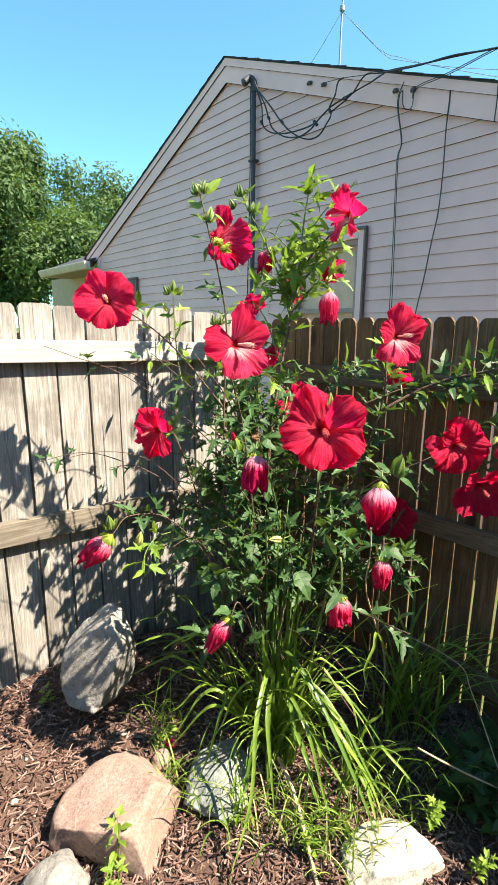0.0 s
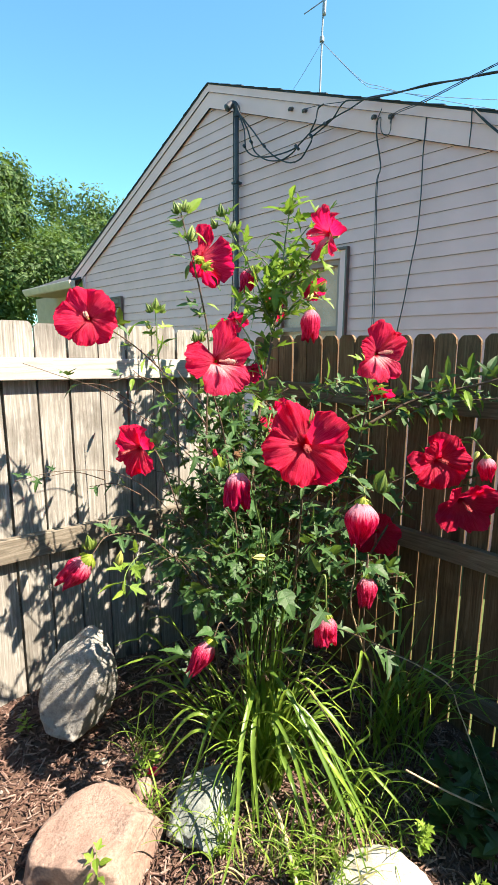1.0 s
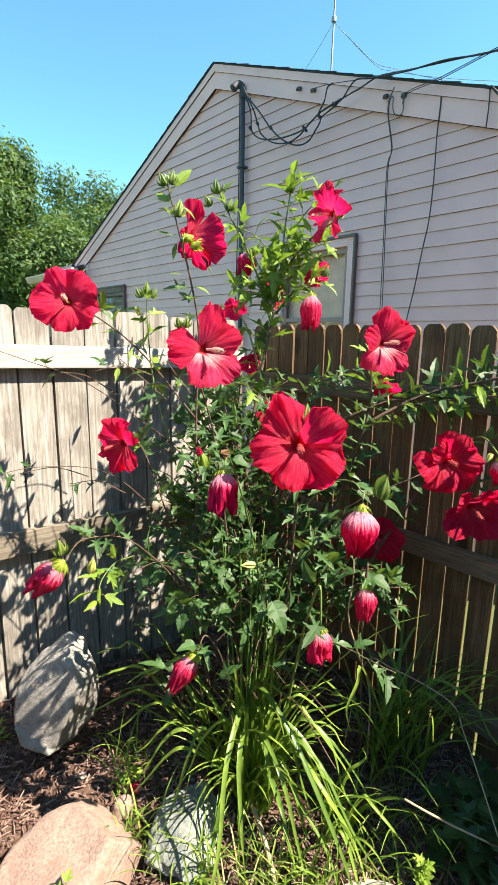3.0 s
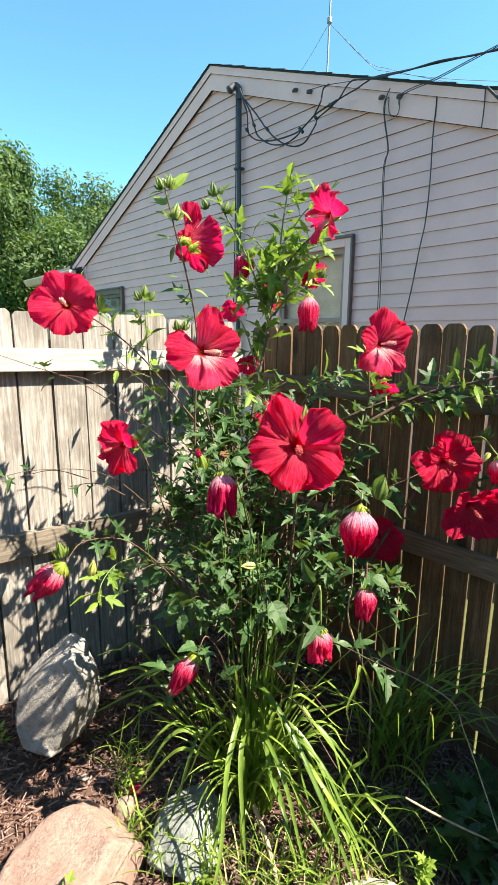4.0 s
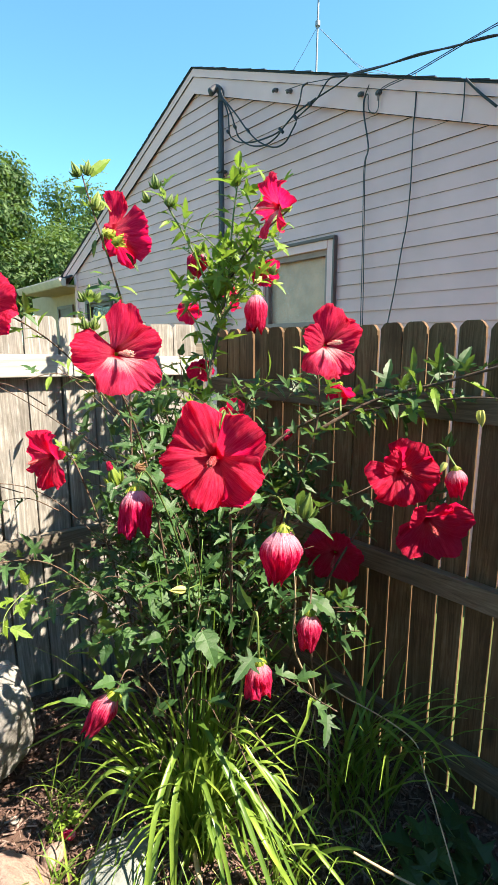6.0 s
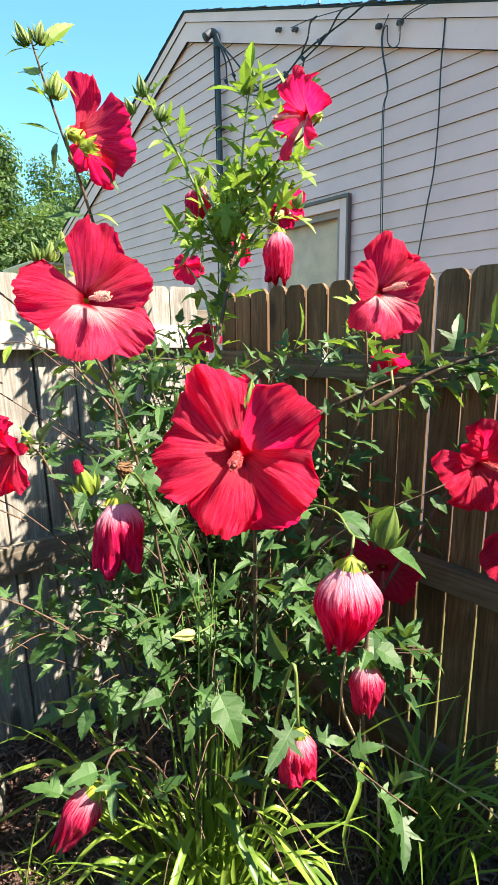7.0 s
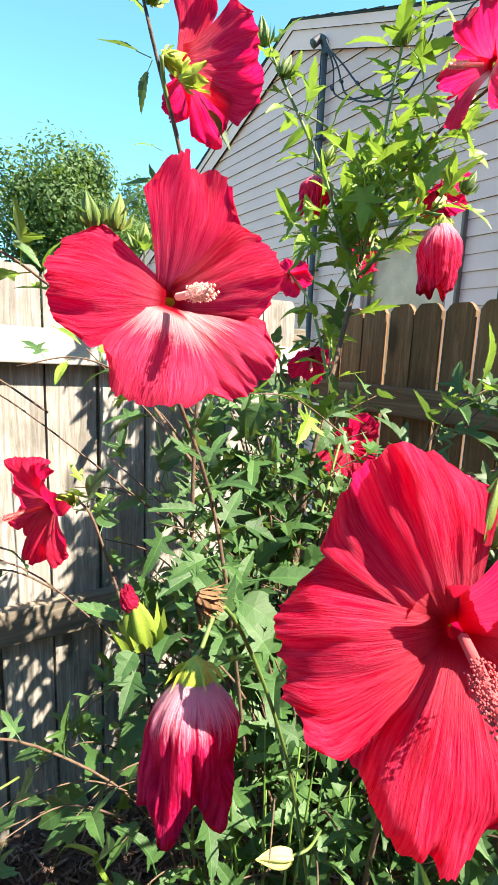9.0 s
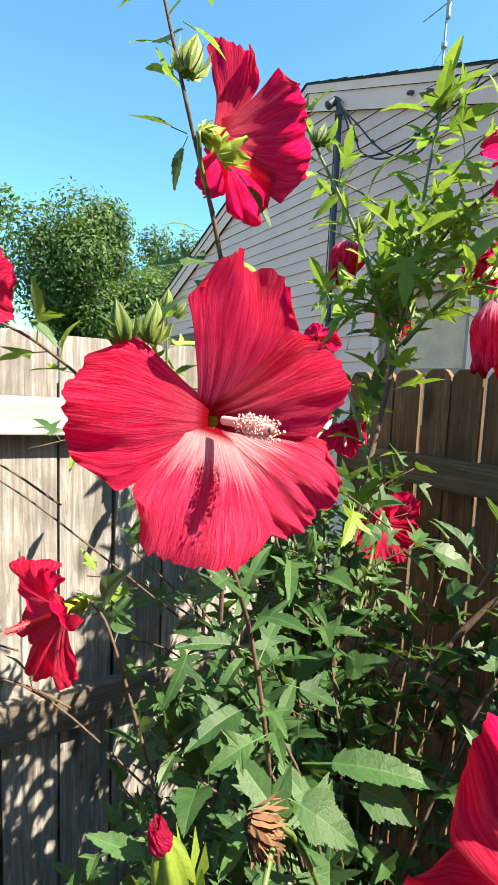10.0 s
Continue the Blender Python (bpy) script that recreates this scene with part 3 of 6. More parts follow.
def make_wires():
    def cable(label, x, pts, r, tail=()):
        solid("cable", tube("cable", [(x, y, z) for y, z in pts] + list(tail), r, sides=6, steps=8), CABLE, label, "cable", "wires on the house")
    x = HX - .15
    drop = "black service cable drooping from the weatherhead to the gable"
    cable(drop, x, [(4.29, 4.20), (4.25, 4.094), (4.181, 3.945), (4.164, 3.786), (4.121, 3.723), (4.011, 3.657), (3.809, 3.604), (3.582, 3.587), (3.439, 3.595)], .007)
    cable(drop, x - .01, [(4.28, 4.19), (4.229, 4.095), (4.126, 3.941), (4.059, 3.79), (4.0, 3.688), (3.838, 3.579), (3.645, 3.529), (3.499, 3.552), (3.416, 3.6), (3.329, 3.643), (3.25, 3.674), (3.034, 3.711)], .007)
    cable(drop, x - .02, [(4.27, 4.18), (4.2, 4.073), (4.031, 3.895), (3.868, 3.709), (3.711, 3.573), (3.524, 3.476), (3.383, 3.472), (3.296, 3.541), (3.246, 3.603), (3.271, 3.66), (3.209, 3.744), (3.181, 3.836), (3.119, 3.85)], .007)
    for y, z in ((4.164, 3.786), (4.06, 3.80), (3.439, 3.595), (3.42, 3.575), (3.26, 3.635), (3.10, 3.685), (3.87, 3.712)):
        solid("splice", tube("splice", [(x - .015, y - .012, z - .012), (x - .015, y + .012, z + .014)], .014), CABLE, "black taped cable splice on the service drop", "cable splice", "cable splices")
    over = "black overhead line leading from the gable across the sky"
    pole = [(x, 1.35, 3.53), (x - .05, .8, 3.43), (x - .1, 0, 3.30), (x - .3, -3, 3.0), (x - .6, -9, 3.6)]
    cable(over, x, [(3.26, 3.635), (3.112, 3.679), (3.034, 3.711), (2.945, 3.725), (2.848, 3.735), (2.749, 3.755), (2.658, 3.76), (2.404, 3.714), (2.129, 3.671), (1.881, 3.629), (1.648, 3.585)], .006, pole)
    cable(over, x - .01, [(3.10, 3.685), (3.033, 3.702), (2.993, 3.732), (2.936, 3.785), (2.874, 3.803), (2.78, 3.775), (2.657, 3.748), (2.404, 3.706), (2.129, 3.676), (1.881, 3.622), (1.648, 3.588)], .006, [(p, q, z - .02) for p, q, z in pole])
    wire = [(x, 1.35, 3.672), (x - .05, .8, 3.735), (x - .1, 0, 3.82), (x - .3, -3, 4.15), (x - .6, -9, 4.9)]
    cable(over, x, [(2.45, 3.50), (2.44, 3.555), (2.371, 3.578), (2.166, 3.582), (1.879, 3.615), (1.653, 3.640)], .003, wire)
    cable(over, x, [(2.44, 3.50), (2.43, 3.545), (2.366, 3.565), (2.162, 3.570), (1.876, 3.604), (1.65, 3.630)], .003, [(p, q, z - .03) for p, q, z in wire])
    cable("thin grey guy strand fixed to the rake board", x, [(3.399, 3.894), (3.182, 3.867), (2.937, 3.815), (2.822, 3.792)], .003)
    down = "thin black cable running down the clapboard wall"
    cable(down, HX - .06, [(2.50, 3.62), (2.499, 3.565), (2.504, 3.487), (2.539, 3.47), (2.582, 3.503), (2.596, 3.555), (2.60, 3.62), (2.628, 3.60), (2.628, 3.492), (2.592, 3.337), (2.575, 3.228), (2.60, 3.108), (2.585, 2.627), (2.565, 1.988), (2.565, 1.5), (2.565, .1)], .0038)
    cable(down, HX - .05, [(2.60, 3.69), (2.645, 3.60), (2.64, 3.49), (2.604, 3.337), (2.588, 3.228), (2.618, 3.108), (2.606, 2.627), (2.592, 1.988), (2.59, 1.5), (2.59, .1)], .0035)
    cable(down, HX - .04, [(2.207, 3.624), (2.199, 3.461), (2.207, 3.252), (2.202, 2.937), (2.214, 2.655), (2.248, 2.451), (2.292, 2.154), (2.338, 1.911), (2.38, 1.65), (2.40, 1.3), (2.40, .1)], .0048)
    cable("short grey wire stub hanging from the rake board", HX - .06, [(1.832, 3.449), (1.828, 3.319), (1.833, 3.196)], .004)
    cable("rusty turnbuckle strand under the roof edge", HX - .08, [(1.815, 3.44), (1.75, 3.365), (1.697, 3.307), (1.60, 3.21)], .009)
    for y, z in ((3.622, 4.006), (3.444, 3.938), (2.674, 3.654), (2.51, 3.61)):
        solid("insulator", tube("insulator", [(HX - .03, y, z), (HX - .07, y - .005, z - .012), (HX - .10, y - .02, z - .035)], .020, .013, sides=8), RUST, "weathered metal wire anchor screwed to the rake board", "wire anchor", "wire anchors")


make_conduit()
make_wires()


def make_antenna():
    a = thing("antenna_mast", (6.5, 5.41, 4.4), "thin galvanised antenna mast guyed on the roof", "antenna")
    part("pole", tube("pole", [(6.5, 5.41, 4.4), (6.5, 5.39, 6.2), (6.5, 5.36, 7.6)], .015, .012, sides=8), STEEL, a)
    part("collar", tube("collar", [(6.5, 5.39, 6.17), (6.5, 5.39, 6.23)], .036, sides=10), STEEL, a)
    part("upper_pole", tube("upper_pole", [(6.5, 5.36, 6.5), (6.5, 5.355, 7.0)], .026, sides=8), STEEL, a)
    part("crossbar", tube("crossbar", [(6.5, 5.75, 6.68), (6.5, 5.36, 6.7), (6.5, 5.0, 6.72)], .008), STEEL, a)
    for ends in (((5.89, 5.765), (6.9, 5.07), (8.2, 4.2)), ((4.68, 5.44), (4.345, 5.235), (3.76, 4.93), (2.4, 4.3)), ((4.66, 5.40), (4.34, 5.20), (3.40, 4.80), (2.0, 4.3))):
        part("guy_wire", tube("guy_wire", [(6.5, 5.39, 6.17)] + [(6.5, y, z) for y, z in ends], .0035, sides=5), STEEL, a)


make_antenna()


# ---- fences ----
def picket_mesh(name, w, h, th, ear, axis, r, notch=0.0):
    """An upright board: width along its axis, top corners cut by ear, slightly warped."""
    out = [(-w / 2, 0), (w / 2, 0), (w / 2, h - ear), (w / 2 - ear * .55, h - ear * .25), (w / 2 - ear, h), (0, h + notch), (-w / 2 + ear, h), (-w / 2 + ear * .55, h - ear * .25), (-w / 2, h - ear)]
    verts = []
    lean, bow = r.gauss(0, .003), r.gauss(0, .002)
    for d in (-th / 2, th / 2):
        for a, z in out:
            aa, dd = a + lean * z / h, d + bow * math.sin(z / h * 3.14)
            verts.append((aa, dd, z) if axis == "x" else (dd, aa, z))
    n = len(out)
    f = [tuple(range(n)), tuple(reversed(range(n, 2 * n)))] + [(i, i + n, (i + 1) % n + n, (i + 1) % n) for i in range(n)]
    if axis != "x":
        f = [tuple(reversed(q)) for q in f]
    return mesh(name, verts, f)


def sloping_rail(x0, x1, y0, y1, z, h, slope):
    """A rail along x whose middle is z high at x = .9 and falls by slope a metre."""
    me = box("rail", x0, x1, y0, y1, -h / 2, h / 2, .004)
    for v in me.vertices:
        v.co.z += z + slope * (v.co.x - .9)
    return me


def make_left_fence():
    r = random.Random(11)
    fence = thing("wooden_fence", (0, 2.19, .08), "sunlit weathered pale wooden privacy fence with rails", "fence")
    for k in range(-28, 10):
        x = 0.728 + 0.1435 * k + .0718
        if x > 2.06:
            break
        w = 0.1435 - r.uniform(.008, .012)
        part("picket", picket_mesh("picket", w, 1.775 + r.uniform(-.012, .012), .016, .018, "x", r), PALE_WOOD, fence, m=Matrix.Translation((x, 2.188, .075)))
    # strips added behind the gaps to stop light leaks and darken the seams
    for k in range(-28, 10):
        x = 0.728 + 0.1435 * k
        if -3.3 < x < 2.0:
            part("batten", box("batten", x - .022, x + .022, 2.2, 2.21, .09, 1.74), GREY_RAIL, fence)
    part("rail", sloping_rail(-3.28, 2.06, 2.138, 2.178, 1.663, .092, -.025), PALE_RAIL, fence, "pale upper rail")
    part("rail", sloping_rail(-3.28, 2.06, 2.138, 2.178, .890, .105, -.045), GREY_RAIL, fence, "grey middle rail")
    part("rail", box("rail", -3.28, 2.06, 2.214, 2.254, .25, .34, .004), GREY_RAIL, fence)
    part("post", box("post", 2.0, 2.085, 2.20, 2.285, .02, 1.75, .005), GREY_RAIL, fence)


def make_right_fence():
    r = random.Random(5)
    fence = thing("picket_fence", (2.1, 0.5, .08), "shaded brown dog-eared picket fence with light between boards", "fence")
    for k in range(-34, 14):
        y = 0.734 + 0.0997 * k + .0499
        w = 0.0997 - r.uniform(.008, .014)
        part("picket", picket_mesh("picket", w, 1.738 + r.uniform(-.008, .008), .016, .022, "y", r), BROWN_WOOD, fence, m=Matrix.Translation((2.108, y, .075)))
    part("rail", box("rail", 2.06, 2.098, -2.78, 2.13, 1.49, 1.575, .004), BROWN_RAIL, fence)
    part("rail", box("rail", 2.06, 2.098, -2.78, 2.13, .865, .95, .004), BROWN_RAIL, fence)
    part("rail", box("rail", 2.06, 2.098, -2.78, 2.13, .22, .305, .004), BROWN_RAIL, fence)


make_left_fence()
make_right_fence()


# ---- rocks ----
def rock_mesh(name, size, seed, rough=0.25, flat=0.0, sub=4, facets=0, block=1.0, cuts=()):
    bm = bmesh.new()
    bmesh.ops.create_icosphere(bm, subdivisions=sub, radius=1)
    r = random.Random(seed)
    planes = [(Vector((r.gauss(0, 1), r.gauss(0, 1), r.gauss(0, 1))).normalized(), r.uniform(.62, .9)) for _ in range(facets)]
    planes += [(Vector(n).normalized(), d + .06) for n, d in cuts]
    off = Vector((seed * 3.7, seed * 1.3, 0))
    for v in bm.verts:
        p = Vector([math.copysign(abs(c) ** block, c) for c in v.co])
        for n, d in planes:
            e = p.dot(n) - d
            if e > 0:
                p -= n * e * .92
        p *= 1 + rough * noise.noise(p * 1.3 + off) + rough * .35 * noise.noise(p * 4 + off) + rough * .12 * noise.noise(p * 11 + off)
        if p.z < -flat:
            p.z = -flat + (p.z + flat) * .2
        v.co = Vector((p.x * size[0], p.y * size[1], p.z * size[2]))
    me = bpy.data.meshes.new(name)
    bm.to_mesh(me)
    bm.free()
    me.polygons.foreach_set("use_smooth", [True] * len(me.polygons))
    return me


def make_rocks():
    solid("standing_rock", rock_mesh("standing_rock", (.165, .15, .34), 14, .13, sub=5, cuts=[((-.25, -.95, .15), .58), ((.88, -.45, -.05), .66), ((-.88, -.2, -.42), .60), ((.80, .0, -.60), .56), ((-.6, -.2, .75), .74)]), GREY_ROCK, "pale grey rounded limestone leaning near the fence", "rock", "garden rocks", m=pose(.765, 1.795, .31, -6, 20, -41))
    solid("granite_boulder", rock_mesh("granite_boulder", (.235, .20, .215), 5, .10, sub=5, block=.9, cuts=[((-.82, -.52, -.14), .50), ((.55, -.80, .20), .66), ((-.35, .1, .95), .68), ((.75, .1, .66), .74)]), PINK_ROCK, "rounded pink granite boulder on the mulch", "rock", "garden rocks", m=pose(.648, 1.30, .10, 0, 6, 0))
    solid("grey_stone", rock_mesh("grey_stone", (.125, .11, .13), 6, .13, sub=4, facets=5), GREY_ROCK, "small dull grey stone beside the boulder", "rock", "garden rocks", m=pose(.385, 1.20, .12, 0, 0, 40))
    solid("white_stone", rock_mesh("white_stone", (.155, .115, .08), 9, .16, sub=5, facets=5, block=.75, cuts=[((-.1, -.15, 1), .62)]), WHITE_ROCK, "bright white angular stone under the daylilies", "rock", "garden rocks", m=pose(1.225, .625, .12, 0, 4, -40))
    solid("flat_stone", rock_mesh("flat_stone", (.18, .115, .06), 12, .18, sub=5, facets=6, block=.85), LICHEN_ROCK, "flat lichen-streaked grey stone half hidden by daylily blades", "rock", "garden rocks", m=pose(.995, 1.20, .125, 8, -6, 42))
    solid("flat_stone", rock_mesh("flat_stone", (.05, .035, .03), 13, .2, sub=3, facets=5), PINK_ROCK, "small pale pebble lying in the mulch", "rock", "garden rocks", m=pose(.88, 1.43, .12, 0, 0, 20))
    r = random.Random(8)
    for k in range(14):
        x, y = r.uniform(.3, 1.2), r.uniform(.9, 1.9)
        s = r.uniform(.008, .02)
        solid("pebble", rock_mesh("pebble", (s, s * .8, s * .6), 20 + k, .2, sub=2, facets=3), (GREY_ROCK, WHITE_ROCK, PINK_ROCK)[k % 3], "small loose pebble lying on the mulch", "pebble", "pebbles in the mulch", m=pose(x, y, ground_height(x, y) + s * .4, 0, 0, r.uniform(0, 360)))


make_rocks()


# ---- plain unseen walls closing the yard behind the walk, added to cut sky light ----
solid("wall_south", box("wall_south", -7, 8, -3.1, -2.8, .0, 4.1), SKY_BLOCKER, "unseen tan wall added to cut sky light", "wall", kind="structure")
# added out of view: throws warm sun back into the yard
solid("wall_west", box("wall_west", -3.4, -3.3, -2.8, 2.15, .0, 1.9), BOUNCE_WALL, "unseen wooden wall added to bounce warm light", "fence", kind="structure")


# ---- hibiscus: pieces ----
def petal_mesh(seed, length=1.0, width=0.50, cup=0.42, ruffle=0.055, recurve=0.10):
    r = random.Random(seed)
    nu, nv = 26, 52
    ph = [r.uniform(0, 6.28) for _ in range(4)]
    off = Vector((seed * 5.1, 0, 0))
    verts, uvs, faces = [], [], []
    for i in range(nu + 1):
        u = (i / nu) ** .85
        s = min(1.0, u / .78)
        half = width * (0.33 + 0.67 * (s * s * (3 - 2 * s)) ** .85)
        for j in range(nv + 1):
            v = 2 * j / nv - 1
            edge = .5 * noise.noise(Vector((v * 2.5, seed, 1.7))) + .4 * noise.noise(Vector((v * 7, seed, 4.2)))
            x = length * (.04 + .96 * (u - (.15 * v * v + .13 * v ** 6) * u * u * u + .075 * edge * u ** 4 - .025 * abs(math.sin(6 * v + ph[3])) * u ** 6))
            y = half * v * (1 - .42 * max(0, u - .75) * 4 * .5 * v * v)
            z = -cup * (1 - u) ** 2.1 - recurve * u ** 3
            z += .11 * v * u                                   # each petal overlaps the next
            z -= .07 * v * v * u
            z += ruffle * 2.0 * u * u * (math.sin(4.2 * v + ph[0]) * .6 + math.sin(9.5 * v + ph[1]) * .4 * abs(v) + .9 * noise.noise(Vector((x * 3, y * 3, 0)) + off))
            z += .022 * u * math.sin(17 * v + ph[2] + 2 * noise.noise(Vector((u * 3, v * 2, seed)))) * (1 - .4 * abs(v)) + .05 * u * math.exp(-(v * 3.2) ** 2)
            crimp = noise.noise(Vector((v * 9, u * 3, seed * 1.7)))
            z += .055 * crimp * u ** 5 + .020 * noise.noise(Vector((v * 21, u * 6, seed * 2.9))) * u ** 4
            z += .016 * noise.noise(Vector((v * 12, u * .8, seed * 3.3))) * u ** .5 * (1 - .5 * u)
            x += length * (.024 * noise.noise(Vector((v * 13, seed, 8.2))) + .014 * noise.noise(Vector((v * 27, seed, 3.1)))) * u ** 8
            verts.append((x, y, z))
            uvs.append((.5 + .5 * v + seed * .37, u))
    for i in range(nu):
        for j in range(nv):
            a = i * (nv + 1) + j
            faces.append((a, a + nv + 1, a + nv + 2, a + 1))
    return mesh("petal", verts, faces, uvs, smooth=True)


def calyx_mesh(seed, spread=0.5, length=1.0):
    """Five pointed sepals on a cup, opening along +z."""
    verts, faces = [], []
    n = 7
    for k in range(5):
        a = 2 * math.pi * k / 5 + seed
        b = len(verts)
        for i in range(n):
            u = i / (n - 1)
            rad = .10 + .30 * math.sin(min(1, u * 1.5) * 1.57) + spread * u * u * .6
            w = .27 * math.sin(math.pi * min(1, .22 + u * .78)) * (1.0 - u * .25) + .004
            z = length * u * (1 - .25 * spread * u)
            for s in (-1, -.5, 0, .5, 1):
                q = rad - .07 * s * s + .03 * (1 - abs(s))
                verts.append((math.cos(a) * q - math.sin(a) * w * s * 1.15, math.sin(a) * q + math.cos(a) * w * s * 1.15, z))
        for i in range(n - 1):
            for s in range(4):
                c = b + i * 5 + s
                faces.append((c, c + 1, c + 6, c + 5))
    b = len(verts)                      # cup
    for i, (rr, z) in enumerate(((.03, -.22), (.12, -.14), (.26, -.02), (.36, .16), (.37, .34))):
        for k in range(10):
            t = 2 * math.pi * k / 10
            verts.append((rr * math.cos(t), rr * math.sin(t), z))
    for i in range(4):
        for k in range(10):
            faces.append((b + i * 10 + k, b + i * 10 + (k + 1) % 10, b + (i + 1) * 10 + (k + 1) % 10, b + (i + 1) * 10 + k))
    for k in range(10):                 # thin bracts below
        t = 2 * math.pi * k / 10 + .3
        c, s = math.cos(t), math.sin(t)
        b2 = len(verts)
        verts += [(c * .14 - s * .03, s * .14 + c * .03, -.1), (c * .14 + s * .03, s * .14 - c * .03, -.1), (c * .46, s * .46, .05), (c * .60, s * .60, .34)]
        faces.append((b2, b2 + 1, b2 + 2))
        faces.append((b2, b2 + 2, b2 + 3))
    return mesh("calyx", verts, faces, smooth=True)


def pistil_mesh(seed):
    r = random.Random(seed)
    verts, faces = [], []

    def blob(c, s):
        b = len(verts)
        for d in ((s, 0, 0), (-s, 0, 0), (0, s, 0), (0, -s, 0), (0, 0, s), (0, 0, -s)):
            verts.append((c[0] + d[0], c[1] + d[1], c[2] + d[2]))
        for f in ((0, 2, 4), (2, 1, 4), (1, 3, 4), (3, 0, 4), (2, 0, 5), (1, 2, 5), (3, 1, 5), (0, 3, 5)):
            faces.append(tuple(b + q for q in f))
    for i in range(9):
        z = -.28 + .85 * i / 8
        for k in range(6):
            t = 2 * math.pi * k / 6
            verts.append((.042 * math.cos(t), .042 * math.sin(t) - .05 * (z > 0) * z * z, z))
    for i in range(8):
        for k in range(6):
            faces.append((i * 6 + k, i * 6 + (k + 1) % 6, i * 6 + 6 + (k + 1) % 6, i * 6 + 6 + k))
    for _ in range(340):
        z = r.uniform(.08, .52)
        t = r.uniform(0, 6.28)
        q = r.uniform(.045, .092)
        blob((q * math.cos(t), q * math.sin(t) - .05 * z * z, z + .02), r.uniform(.008, .013))
    blob((0, -.016, .57), .034)
    for k in range(5):
        t = 6.28 * k / 5
        blob((.06 * math.cos(t), .06 * math.sin(t) - .02, .62), .018)
    return mesh("pistil", verts, faces, smooth=True)


PETALS = [petal_mesh(k, width=.52 + .03 * (k % 3), ruffle=.065 + .012 * (k % 4), recurve=.05 + .035 * (k % 3)) for k in range(10)]
PETALS_CUP = [petal_mesh(20 + k, cup=.55, recurve=-.10, ruffle=.07) for k in range(5)]
def throat_mesh():
    """The funnel in which the petals meet."""
    verts, faces, uvs = [], [], []
    for i, (q, z) in enumerate(((.29, -.25), (.22, -.295), (.14, -.35), (.05, -.425), (.01, -.46))):
        for k in range(20):
            t = 2 * math.pi * k / 20
            verts.append((q * math.cos(t), q * math.sin(t), z - .03))
            uvs.append((k / 20, .12 - .02 * i))
    for i in range(4):
        for k in range(20):
            k2 = (k + 1) % 20
            faces.append((i * 20 + k, (i + 1) * 20 + k, (i + 1) * 20 + k2, i * 20 + k2))
    return mesh("throat", verts, faces, uvs, smooth=True)


THROAT = throat_mesh()
THROAT.materials.append(PETAL)
THROAT_GREEN = THROAT.copy()
THROAT_GREEN.materials[0] = CALYX
PETALS_SUNLIT = []
for me_ in PETALS:
    me_.materials.append(PETAL)
    me_ = me_.copy()
    me_.materials[0] = PETAL_SUNLIT
    PETALS_SUNLIT.append(me_)
CALYCES = [calyx_mesh(.2 * k, .25) for k in range(2)]
CALYCES_LONG = [calyx_mesh(.35 * k, .12, 1.55) for k in range(2)]
PISTILS = [pistil_mesh(k) for k in range(2)]
PISTIL_DULL = PISTILS[1].copy()
PISTIL_DULL.materials.append(PISTIL_SHADED)
for me_, mat_ in [(p, PETAL) for p in PETALS_CUP] + [(c, CALYX) for c in CALYCES + CALYCES_LONG] + [(p, PISTIL) for p in PISTILS]:
    me_.materials.append(mat_)


